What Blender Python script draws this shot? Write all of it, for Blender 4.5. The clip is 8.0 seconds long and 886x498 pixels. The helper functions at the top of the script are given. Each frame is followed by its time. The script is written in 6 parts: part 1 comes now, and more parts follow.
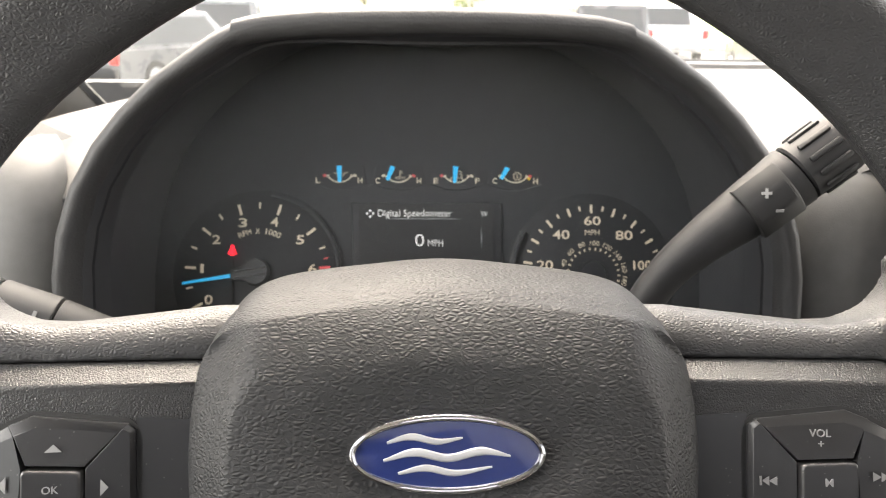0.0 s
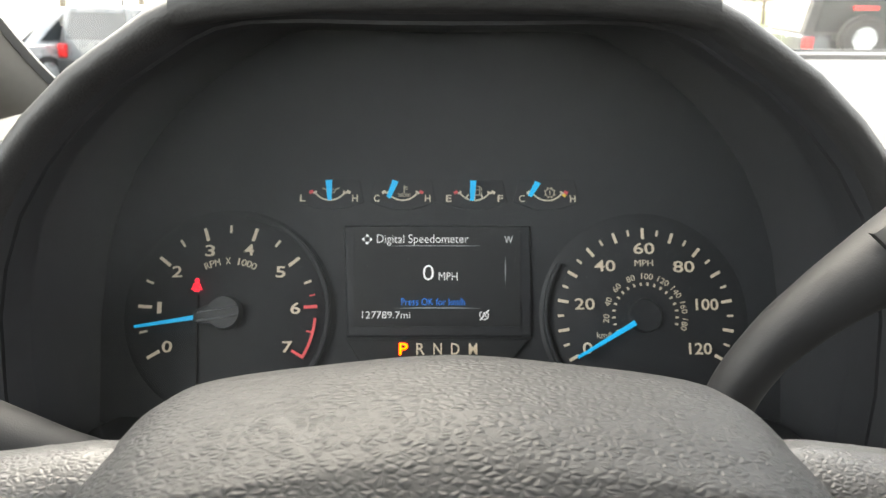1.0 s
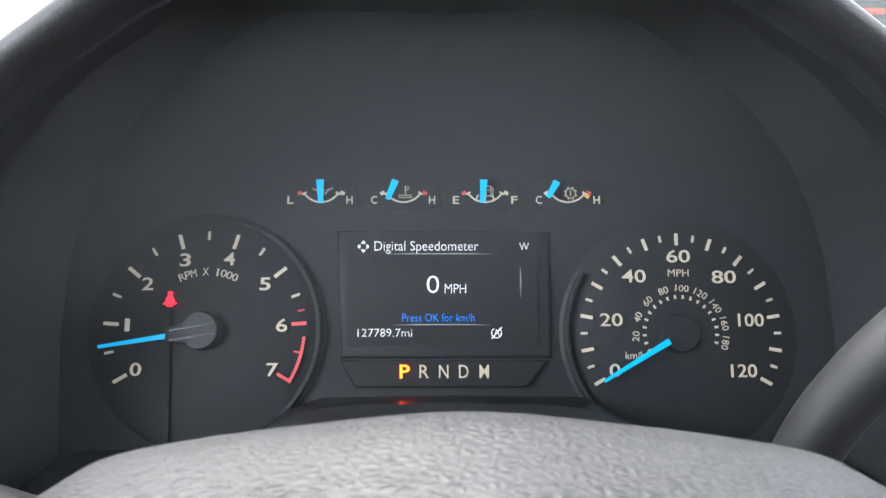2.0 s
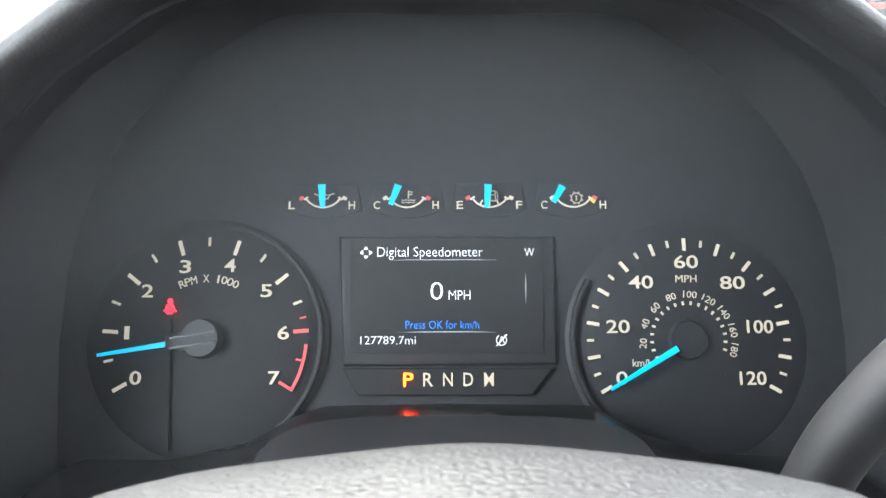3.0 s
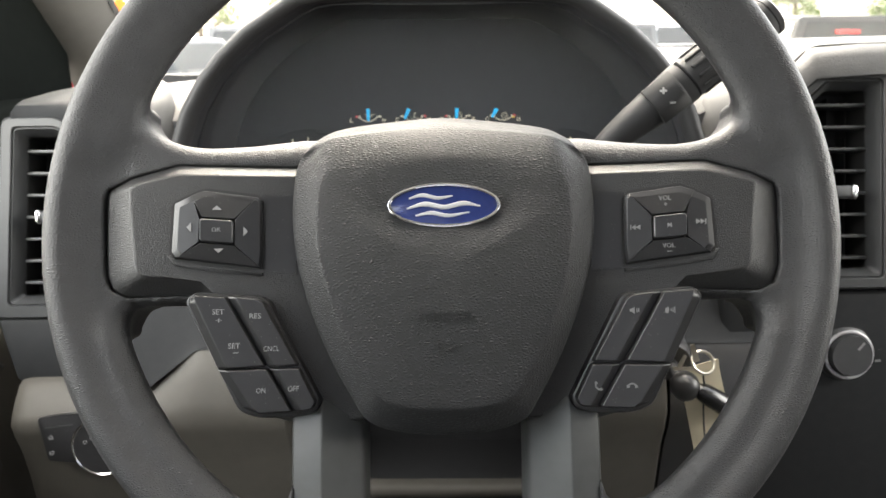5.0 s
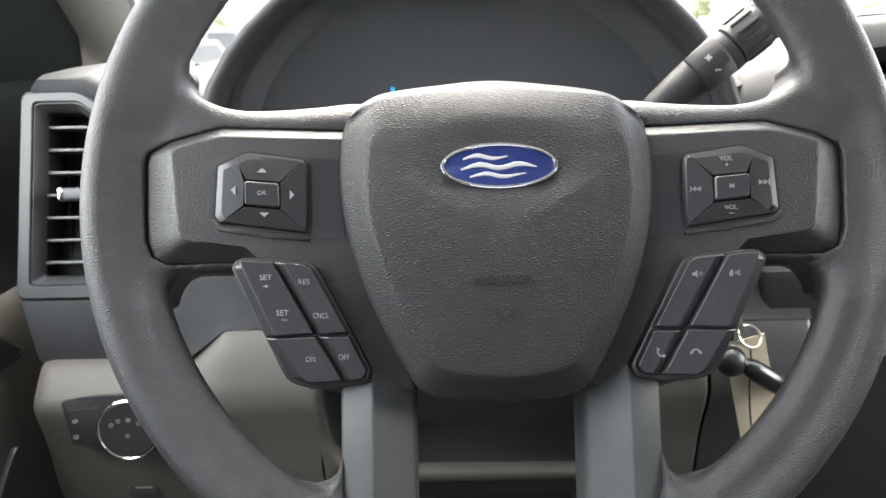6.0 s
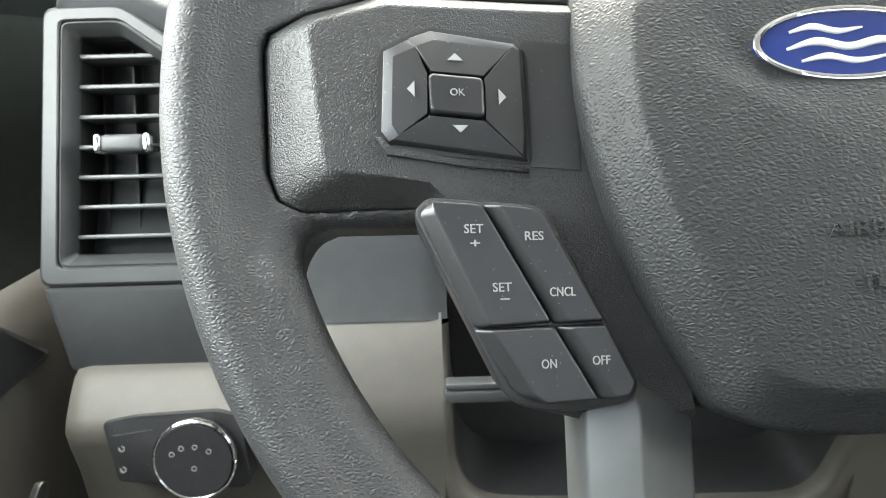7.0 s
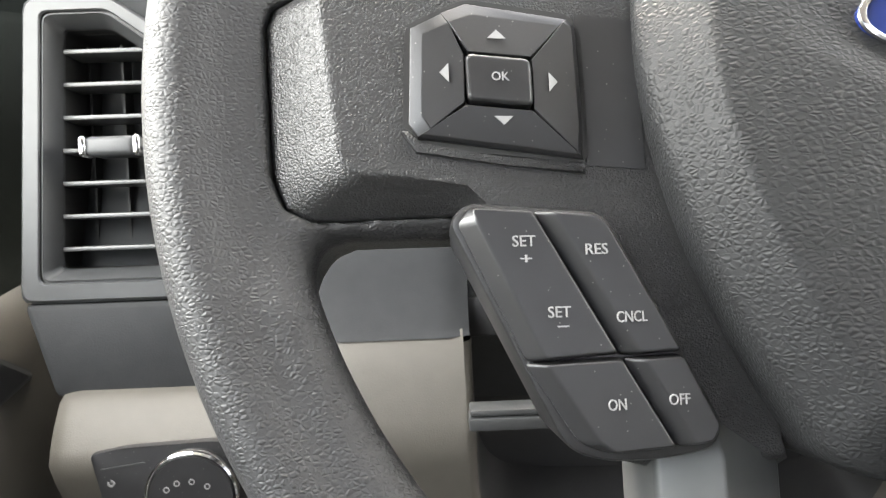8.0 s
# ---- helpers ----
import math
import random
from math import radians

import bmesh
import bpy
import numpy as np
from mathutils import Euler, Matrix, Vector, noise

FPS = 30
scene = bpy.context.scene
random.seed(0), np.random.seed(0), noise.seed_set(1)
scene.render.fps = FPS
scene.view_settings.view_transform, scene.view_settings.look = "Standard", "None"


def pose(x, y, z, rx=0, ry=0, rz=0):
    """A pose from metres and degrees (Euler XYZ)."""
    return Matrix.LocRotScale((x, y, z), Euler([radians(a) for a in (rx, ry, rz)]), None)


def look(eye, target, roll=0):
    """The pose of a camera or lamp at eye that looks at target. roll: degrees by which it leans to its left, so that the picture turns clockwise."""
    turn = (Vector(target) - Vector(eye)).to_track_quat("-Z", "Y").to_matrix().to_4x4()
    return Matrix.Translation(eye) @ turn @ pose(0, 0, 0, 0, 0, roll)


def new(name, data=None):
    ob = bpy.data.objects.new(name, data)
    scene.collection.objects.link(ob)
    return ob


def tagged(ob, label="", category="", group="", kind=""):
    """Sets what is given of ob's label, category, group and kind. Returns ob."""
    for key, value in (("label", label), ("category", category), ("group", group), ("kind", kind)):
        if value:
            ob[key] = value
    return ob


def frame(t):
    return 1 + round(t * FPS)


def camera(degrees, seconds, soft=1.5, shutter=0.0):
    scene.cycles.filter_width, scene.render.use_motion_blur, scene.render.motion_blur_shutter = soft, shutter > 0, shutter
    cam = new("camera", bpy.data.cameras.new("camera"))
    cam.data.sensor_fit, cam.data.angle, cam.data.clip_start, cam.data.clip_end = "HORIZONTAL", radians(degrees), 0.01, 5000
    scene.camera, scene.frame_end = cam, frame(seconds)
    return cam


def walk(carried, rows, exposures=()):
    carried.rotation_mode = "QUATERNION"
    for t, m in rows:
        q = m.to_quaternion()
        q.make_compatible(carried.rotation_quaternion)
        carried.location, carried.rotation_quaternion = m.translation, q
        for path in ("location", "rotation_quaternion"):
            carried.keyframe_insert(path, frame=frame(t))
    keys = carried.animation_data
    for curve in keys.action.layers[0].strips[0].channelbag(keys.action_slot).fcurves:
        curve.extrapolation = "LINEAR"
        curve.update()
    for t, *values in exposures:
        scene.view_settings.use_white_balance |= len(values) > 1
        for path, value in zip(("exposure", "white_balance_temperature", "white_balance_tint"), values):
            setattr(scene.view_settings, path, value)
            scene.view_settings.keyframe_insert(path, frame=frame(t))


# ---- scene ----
LENS = 63.0
cam = camera(LENS, 8.0, 1.0)
# the small lens of a phone, focused a little beyond the wheel
cam.data.dof.use_dof, cam.data.dof.focus_distance, cam.data.dof.aperture_fstop = True, 0.215, 28.0
# The cab stands with the badge of its steering wheel 1.55 m above the ground.
CAB = pose(0, 0, 1.55, -1.7, 0, 0)
# seconds, eye in the cab (right, ahead, up from the badge), yaw, pitch, roll
ROWS = [
    (0, -0.0081, -0.1714, 0.1105, -2.05, -16.96, 0.63),
    (0.5, -0.0011, -0.1214, 0.1172, -0.76, -17.89, 0.31),
    (1, -0.0036, -0.0758, 0.1037, -0.65, -17.42, 0.31),
    (1.5, -0.0034, -0.0504, 0.0951, -0.53, -17.16, 0.21),
    (2, -0.0043, -0.0311, 0.0914, -0.32, -17.03, 0.08),
    (2.2, -0.0051, -0.0250, 0.0921, -0.25, -17.16, 0.02),
    (3.3, -0.0054, -0.0247, 0.0944, -0.19, -17.34, -0.10),
    (3.5, -0.0059, -0.0332, 0.0962, -0.28, -17.15, -0.03),
    (3.7, -0.0052, -0.0740, 0.1054, -0.08, -17.34, -0.25),
    (4, -0.0049, -0.1737, 0.1069, -0.56, -15.96, -0.29),
    (4.2, -0.0046, -0.2276, 0.1053, -0.51, -15.84, -0.30),
    (4.5, -0.0073, -0.2905, 0.0915, -0.79, -15.49, -0.41),
    (4.7, -0.0053, -0.3208, 0.0793, -0.77, -15.34, -0.49),
    (5.8, -0.0127, -0.3424, 0.0576, -1.18, -15.07, -0.58),
    (6, -0.0332, -0.3259, 0.0492, -1.27, -15.07, -0.68),
    (6.5, -0.0864, -0.2638, 0.0192, -1.25, -15.14, -0.82),
    (7, -0.1174, -0.2047, -0.0002, -1.16, -15.15, -1.31),
    (7.5, -0.1257, -0.1766, -0.0062, -1.16, -14.93, -1.69),
    (8, -0.1260, -0.1704, -0.0061, -1.09, -14.85, -1.85),
]
EXPOSURES = [(0.0, 3.75, 7500, 10), (0.5, 3.75, 7400, 6), (1.0, 3.63, 7200, 5), (1.5, 3.55, 6900, 6), (2.0, 4.0, 6300, 8), (3.5, 4.6, 6650, 3), (4.0, 3.9, 7300, 6), (4.5, 3.75, 7400, 7), (6.0, 4.1, 6800, 7), (6.5, 4.4, 6900, 3), (7.0, 4.63, 6850, 1), (8.0, 4.68, 7150, 7)]
walk(cam, [(t, CAB @ pose(x, y, z, 0, 0, yaw) @ pose(0, 0, 0, 90 + pitch) @ pose(0, 0, 0, 0, 0, roll)) for t, x, y, z, yaw, pitch, roll in ROWS], EXPOSURES)

# ---- light ----
world = bpy.data.worlds.new("sky")
scene.world = world
world.use_nodes = True
_n = world.node_tree.nodes
_sky = _n.new("ShaderNodeTexSky")
_sky.sky_type, _sky.sun_disc = "NISHITA", False
_sky.sun_elevation, _sky.sun_rotation = radians(55), radians(-20)
_sky.dust_density, _sky.air_density = 4.0, 1.0
_n["Background"].inputs["Strength"].default_value = 0.12
# thin high cloud takes most of the blue out of the sky
_cloud = _n.new("ShaderNodeHueSaturation")
_cloud.inputs["Saturation"].default_value = 0.45
world.node_tree.links.new(_sky.outputs[0], _cloud.inputs["Color"])
world.node_tree.links.new(_cloud.outputs[0], _n["Background"].inputs[0])
_sun = bpy.data.lights.new("sun", "SUN")
_sun.energy, _sun.angle, _sun.color = 0.5, radians(20), (1.0, 0.96, 0.9)
sun = new("sun", _sun)
sun.matrix_basis = look((0, 0, 30), (3, -14, 0))
_side = bpy.data.lights.new("window_light", "AREA")
_side.shape, _side.size, _side.size_y, _side.energy, _side.color = "RECTANGLE", 0.30, 0.30, 0.27, (0.96, 0.98, 1.0)
side_light = new("window_light", _side)
side_light.matrix_basis = CAB @ look((-0.44, -0.10, 0.18), (0.0, 0.0, 0.0))

_side = bpy.data.lights.new("window_light", "AREA")
_side.shape, _side.size, _side.size_y, _side.energy, _side.color = "RECTANGLE", 0.80, 0.40, 1.0, (0.98, 0.98, 1.0)
far_light = new("window_light_far", _side)
far_light.matrix_basis = CAB @ look((1.10, -0.04, 0.26), (0.0, 0.0, 0.0))

# ---- materials ----
def mat(name, color, rough=0.5, metal=0.0, grain=0.0, grain_scale=400.0, cells=0.0, cell_scale=300.0, vary=0.12, glow=0.0, spec=0.5, coat=0.0, stain=3.0, dust=0.0, stretch=(1, 1, 1), creases=0.0):
    """Plastic, leather, paint or metal: tone that drifts at two scales, fine grain, and pebbled cells for leather."""
    m = bpy.data.materials.new(name)
    m.use_nodes = True
    nt = m.node_tree
    nodes, links = nt.nodes, nt.links
    b = nodes["Principled BSDF"]
    b.inputs["Roughness"].default_value, b.inputs["Metallic"].default_value = rough, metal
    b.inputs["Specular IOR Level"].default_value = spec
    b.inputs["Coat Weight"].default_value = coat
    co = nodes.new("ShaderNodeTexCoord")
    big, fine, mix, ramp = nodes.new("ShaderNodeTexNoise"), nodes.new("ShaderNodeTexNoise"), nodes.new("ShaderNodeMix"), nodes.new("ShaderNodeMapRange")
    big.inputs["Scale"].default_value, fine.inputs["Scale"].default_value = stain, stain * 40
    big.inputs["Detail"].default_value = 6
    for t in (big, fine):
        links.new(co.outputs["Object"], t.inputs["Vector"])
    add = nodes.new("ShaderNodeMath")
    add.operation = "ADD"
    links.new(big.outputs["Fac"], add.inputs[0])
    links.new(fine.outputs["Fac"], add.inputs[1])
    ramp.inputs["From Min"].default_value, ramp.inputs["From Max"].default_value = 0.7, 1.3
    ramp.inputs["To Min"].default_value, ramp.inputs["To Max"].default_value = 0.0, 1.0
    links.new(add.outputs[0], ramp.inputs["Value"])
    mix.data_type = "RGBA"
    mix.inputs["A"].default_value = (*[c * (1 - vary) for c in color], 1)
    mix.inputs["B"].default_value = (*[min(1, c * (1 + vary)) for c in color], 1)
    links.new(ramp.outputs[0], mix.inputs["Factor"])
    links.new(mix.outputs["Result"], b.inputs["Base Color"])
    if dust:
        dots, cut, dirt = nodes.new("ShaderNodeTexVoronoi"), nodes.new("ShaderNodeMapRange"), nodes.new("ShaderNodeMix")
        dots.inputs["Scale"].default_value = 420
        links.new(co.outputs["Object"], dots.inputs["Vector"])
        cut.inputs["From Min"].default_value, cut.inputs["From Max"].default_value = 0.085, 0.05
        cut.inputs["To Max"].default_value = dust
        links.new(dots.outputs["Distance"], cut.inputs["Value"])
        dirt.data_type = "RGBA"
        dirt.inputs["B"].default_value = (0.16, 0.155, 0.145, 1)
        links.new(cut.outputs[0], dirt.inputs["Factor"])
        links.new(mix.outputs["Result"], dirt.inputs["A"])
        links.new(dirt.outputs["Result"], b.inputs["Base Color"])
    rr = nodes.new("ShaderNodeMapRange")
    rr.inputs["From Min"].default_value, rr.inputs["From Max"].default_value = 0.3, 0.7
    rr.inputs["To Min"].default_value, rr.inputs["To Max"].default_value = max(0.02, rough - 0.06), min(1, rough + 0.06)
    links.new(big.outputs["Fac"], rr.inputs["Value"])
    links.new(rr.outputs[0], b.inputs["Roughness"])
    last = None
    if grain:
        g = nodes.new("ShaderNodeTexNoise")
        g.inputs["Scale"].default_value, g.inputs["Detail"].default_value = grain_scale, 2
        links.new(co.outputs["Object"], g.inputs["Vector"])
        bump = nodes.new("ShaderNodeBump")
        bump.inputs["Strength"].default_value, bump.inputs["Distance"].default_value = min(1.0, grain), 0.3 * max(1.0, grain) / grain_scale
        links.new(g.outputs["Fac"], bump.inputs["Height"])
        last = bump
    if cells:
        warp, mv, fit = nodes.new("ShaderNodeTexNoise"), nodes.new("ShaderNodeVectorMath"), nodes.new("ShaderNodeVectorMath")
        fit.operation = "MULTIPLY"
        fit.inputs[1].default_value = stretch
        links.new(co.outputs["Object"], fit.inputs[0])
        warp.inputs["Scale"].default_value, warp.inputs["Detail"].default_value = cell_scale * 0.5, 2
        links.new(fit.outputs[0], warp.inputs["Vector"])
        mv.operation = "MULTIPLY_ADD"
        mv.inputs[1].default_value = (0.5 / cell_scale,) * 3
        links.new(warp.outputs["Color"], mv.inputs[0])
        links.new(fit.outputs[0], mv.inputs[2])
        # rounded pebbles, some larger and fuller than others
        v = nodes.new("ShaderNodeTexVoronoi")
        v.inputs["Scale"].default_value = cell_scale
        if creases:
            v.feature = "DISTANCE_TO_EDGE"
        else:
            v.feature = "SMOOTH_F1"
            v.inputs["Smoothness"].default_value = 0.12
        links.new(mv.outputs[0], v.inputs["Vector"])
        full, dome = nodes.new("ShaderNodeMapRange"), nodes.new("ShaderNodeMath")
        full.inputs["From Min"].default_value, full.inputs["From Max"].default_value = 0.35, 0.65
        full.inputs["To Min"].default_value, full.inputs["To Max"].default_value = -0.6, -1.1
        links.new(warp.outputs["Fac"], full.inputs["Value"])
        dome.operation = "MULTIPLY"
        if creases:
            # flat-topped pebbles with narrow creases between them
            edge = nodes.new("ShaderNodeMapRange")
            edge.interpolation_type = "SMOOTHSTEP"
            edge.inputs["From Max"].default_value = creases
            edge.inputs["To Min"].default_value, edge.inputs["To Max"].default_value = 0.0, -0.55
            links.new(v.outputs["Distance"], edge.inputs["Value"])
            links.new(edge.outputs[0], dome.inputs[0])
        else:
            links.new(v.outputs["Distance"], dome.inputs[0])
        links.new(full.outputs[0], dome.inputs[1])
        bump = nodes.new("ShaderNodeBump")
        bump.inputs["Strength"].default_value, bump.inputs["Distance"].default_value = 1.0, cells / cell_scale
        links.new(dome.outputs[0], bump.inputs["Height"])
        if last:
            links.new(last.outputs[0], bump.inputs["Normal"])
        last = bump
    if last:
        links.new(last.outputs[0], b.inputs["Normal"])
    if glow:
        b.inputs["Emission Color"].default_value = (*color, 1)
        b.inputs["Emission Strength"].default_value = glow
    return m


def glass(name, gloss=0.06, tint=(1, 1, 1), rough=0.02, haze=0.0):
    m = bpy.data.materials.new(name)
    m.use_nodes = True
    nodes, links = m.node_tree.nodes, m.node_tree.links
    nodes.remove(nodes["Principled BSDF"])
    t, g, mix = nodes.new("ShaderNodeBsdfTransparent"), nodes.new("ShaderNodeBsdfGlossy"), nodes.new("ShaderNodeMixShader")
    t.inputs["Color"].default_value = (*tint, 1)
    g.inputs["Roughness"].default_value = rough
    mix.inputs[0].default_value = gloss
    links.new(t.outputs[0], mix.inputs[1])
    links.new(g.outputs[0], mix.inputs[2])
    links.new(mix.outputs[0], nodes["Material Output"].inputs["Surface"])
    if haze:
        film, over = nodes.new("ShaderNodeBsdfTranslucent"), nodes.new("ShaderNodeMixShader")
        film.inputs["Color"].default_value = (0.85, 0.84, 0.80, 1)
        over.inputs[0].default_value = haze
        links.new(mix.outputs[0], over.inputs[1])
        links.new(film.outputs[0], over.inputs[2])
        links.new(over.outputs[0], nodes["Material Output"].inputs["Surface"])
    return m


RIM = mat("rim_urethane", (0.029, 0.029, 0.030), 0.47, spec=0.38, cells=0.24, cell_scale=880, grain=0.2, grain_scale=3000, stretch=(0.7, 1, 1), creases=0.38)
AIRBAG = mat("airbag_skin", (0.017, 0.0174, 0.0182), 0.53, spec=0.23, cells=0.27, cell_scale=760, grain=0.2, grain_scale=3000, stretch=(0.6, 1, 1), creases=0.42)
BEZEL = mat("wheel_plastic", (0.018, 0.018, 0.0185), 0.39, grain=1.0, grain_scale=2600, cells=0.34, cell_scale=1700)
BUTTON = mat("button_rubber", (0.017, 0.017, 0.018), 0.34, grain=0.15, grain_scale=2500, dust=0.8)
# near-black for dark joints, and for the shade painted inside the air vents
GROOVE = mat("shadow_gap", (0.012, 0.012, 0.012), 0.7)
SPOKE = mat("satin_grey_trim", (0.055, 0.057, 0.057), 0.42, metal=0.0, grain=0.12, grain_scale=2000)
PRINT = mat("white_print", (0.23, 0.23, 0.23), 0.5, vary=0.05)
PRINT_DIM = mat("worn_print", (0.17, 0.17, 0.17), 0.5, vary=0.1)
CHROME = mat("chrome", (0.75, 0.75, 0.76), 0.12, metal=1.0, vary=0.03)
SILVER = mat("badge_silver", (0.42, 0.42, 0.43), 0.35, metal=0.25, vary=0.04)
BADGE_BLUE = mat("badge_blue", (0.008, 0.018, 0.095), 0.25, vary=0.1, coat=0.6, grain=0.1, grain_scale=900)
DASH_TOP = mat("dash_pad", (0.036, 0.035, 0.0335), 0.62, cells=0.07, cell_scale=700, grain=0.3, grain_scale=1200)
LEVER = mat("lever_black", (0.017, 0.017, 0.018), 0.62, spec=0.35, grain=0.3, grain_scale=1600)
# the dash pad again, lightened to paint in the light on the centre brow
DASH_TOP_LIT = mat("dash_pad_lit", (0.055, 0.054, 0.052), 0.6, cells=0.07, cell_scale=700, grain=0.3, grain_scale=1200)
DASH = mat("dash_charcoal", (0.036, 0.037, 0.039), 0.5, grain=0.4, grain_scale=1400)
HOODM = mat("hood_charcoal", (0.026, 0.026, 0.027), 0.58, cells=0.07, cell_scale=700, grain=0.3, grain_scale=1300)
TUNNEL = mat("hood_inside", (0.021, 0.022, 0.025), 0.7, grain=0.4, grain_scale=1500)
DASH_LOW = mat("dash_dark", (0.021, 0.022, 0.0235), 0.68, grain=0.4, grain_scale=1400, spec=0.25)
CHEEK = mat("dash_grey", (0.065, 0.064, 0.062), 0.6, grain=0.4, grain_scale=1400)
VENT = mat("vent_satin", (0.034, 0.035, 0.036), 0.46, grain=0.15, grain_scale=1800)
SLAT = mat("vent_slat", (0.05, 0.051, 0.052), 0.38)
# near-black without sheen, holds the door's upper edge and window corner dark
DULL_BLACK = mat("dull_black", (0.009, 0.010, 0.009), 0.9, spec=0.0, grain=0.3, grain_scale=900)
BLACK = mat("black_plastic", (0.02, 0.02, 0.021), 0.4, grain=0.1, grain_scale=1500)
BEIGE = mat("beige_plastic", (0.068, 0.062, 0.053), 0.58, grain=0.4, grain_scale=1400, vary=0.06)
PILLAR = mat("pillar_beige", (0.12, 0.112, 0.10), 0.75, grain=0.3, grain_scale=2000, vary=0.05)
CLUSTER = mat("cluster_face", (0.0175, 0.0190, 0.0225), 0.6, vary=0.15)
CLUSTER_IN = mat("cluster_panel", (0.026, 0.0282, 0.031), 0.45, vary=0.15)
DISPLAY = mat("display_black", (0.018, 0.019, 0.021), 0.35)
GLOSS = mat("gloss_black", (0.01, 0.01, 0.011), 0.26)
DIALDIM = mat("dial_ivory_dim", (0.42, 0.36, 0.28), 0.5, glow=0.012, vary=0.03)
DIALNUM = mat("dial_ivory", (0.64, 0.55, 0.43), 0.5, glow=0.017, vary=0.03)
DIALRED = mat("dial_red", (0.62, 0.08, 0.09), 0.5, glow=0.033, vary=0.03)
DIALYEL = mat("dial_yellow", (0.75, 0.5, 0.05), 0.5, glow=0.0264, vary=0.03)
NEEDLE = mat("needle_blue", (0.0, 0.42, 0.80), 0.4, glow=0.0495, vary=0.02)
LCDWHITE = mat("lcd_white", (0.85, 0.86, 0.88), 0.4, glow=0.0396, vary=0.02)
LCDGREY = mat("lcd_grey", (0.3, 0.31, 0.33), 0.4, glow=0.0198, vary=0.02)
LCDBLUE = mat("lcd_blue", (0.02, 0.22, 0.8), 0.4, glow=0.0594, vary=0.02)
GEARRED = mat("gear_red", (1.0, 0.034, 0.002), 0.4, glow=2.6, vary=0.02)
WARNRED = mat("warning_red", (0.75, 0.006, 0.022), 0.4, glow=0.264, vary=0.02)
TAG = mat("paper_tag", (0.62, 0.55, 0.40), 0.8, grain=0.2, grain_scale=1200, vary=0.06)
WINDOW = glass("window_glass", 0.04, haze=0.02)
TINTED = glass("tinted_glass", 0.05, (0.26, 0.25, 0.26))
LENS_CLEAR = glass("clear_lens", 0.052, (0.96, 0.97, 0.98), 0.4)


# ---- builders ----
def thing(name, m=None, label="", category="", group="", kind=""):
    return tagged(place(new(name), m), label, category, group, kind)


def place(ob, m=None):
    ob.matrix_basis = CAB @ m if m is not None else CAB
    return ob


def mesh_of(name, bm, material, angle=38):
    bmesh.ops.recalc_face_normals(bm, faces=bm.faces)
    me = bpy.data.meshes.new(name)
    bm.to_mesh(me)
    bm.free()
    for p in me.polygons:
        p.use_smooth = True
    me.set_sharp_from_angle(angle=radians(angle))
    if material:
        me.materials.append(material)
    return me


def crisp(ob):
    """Flat faces stay flat; only the narrow rounded edges between them turn."""
    w = ob.modifiers.new("flat_faces", "WEIGHTED_NORMAL")
    w.keep_sharp, w.weight = True, 60
    return ob


def part(name, bm, material, parent, label="", m=None, angle=38):
    ob = new(name, mesh_of(name, bm, material, angle))
    ob.parent = parent
    if m is not None:
        ob.matrix_basis = m
    return tagged(ob, label)


def solid(name, bm, material, label, category, kind="", m=None, angle=38, group=""):
    ob = new(name, mesh_of(name, bm, material, angle))
    return tagged(place(ob, m), label, category, group, kind)


def slab(pts, z0, z1, bevel=0.0, seg=2, inset=0.0, bm=None):
    """A plate with the given outline between two heights, its upper edge rounded; inset narrows its top."""
    bm = bm or bmesh.new()
    c = Vector((sum(p[0] for p in pts) / len(pts), sum(p[1] for p in pts) / len(pts)))
    lo = [bm.verts.new((p[0], p[1], z0)) for p in pts]
    hi = []
    for p in pts:
        v = Vector((p[0], p[1]))
        v += (c - v).normalized() * inset
        hi.append(bm.verts.new((v.x, v.y, p[2] if len(p) > 2 else z1)))
    n = len(pts)
    top = bm.faces.new(hi)
    bm.faces.new(lo[::-1])
    sides = [bm.faces.new((lo[i], lo[(i + 1) % n], hi[(i + 1) % n], hi[i])) for i in range(n)]
    if bevel:
        edges = list(top.edges)
        bmesh.ops.bevel(bm, geom=edges, offset=bevel, segments=seg, affect="EDGES", profile=0.5, clamp_overlap=True)
    return bm


def rounded(pts, r, seg=4):
    """The outline with its corners rounded by r."""
    out, n = [], len(pts)
    for i in range(n):
        a, b, c = Vector(pts[i - 1][:2]), Vector(pts[i][:2]), Vector(pts[(i + 1) % n][:2])
        d = min(r, (a - b).length * 0.45, (c - b).length * 0.45)
        p, q = b + (a - b).normalized() * d, b + (c - b).normalized() * d
        for k in range(seg + 1):
            t = k / seg
            v = p * (1 - t) ** 2 + b * 2 * t * (1 - t) + q * t * t
            out.append((v.x, v.y))
    return out


def shrink(pts, d):
    """The outline moved inwards by d along each side."""
    n, out = len(pts), []
    area = sum(pts[i - 1][0] * pts[i][1] - pts[i][0] * pts[i - 1][1] for i in range(n))
    for i in range(n):
        a, b, c = Vector(pts[i - 1]), Vector(pts[i]), Vector(pts[(i + 1) % n])
        u, w = (b - a).normalized(), (c - b).normalized()
        k = 1 if area > 0 else -1
        n1, n2 = Vector((-u.y, u.x)) * k, Vector((-w.y, w.x)) * k
        out.append(tuple(b + (n1 + n2) * (d / (1 + n1.dot(n2)))))
    return out


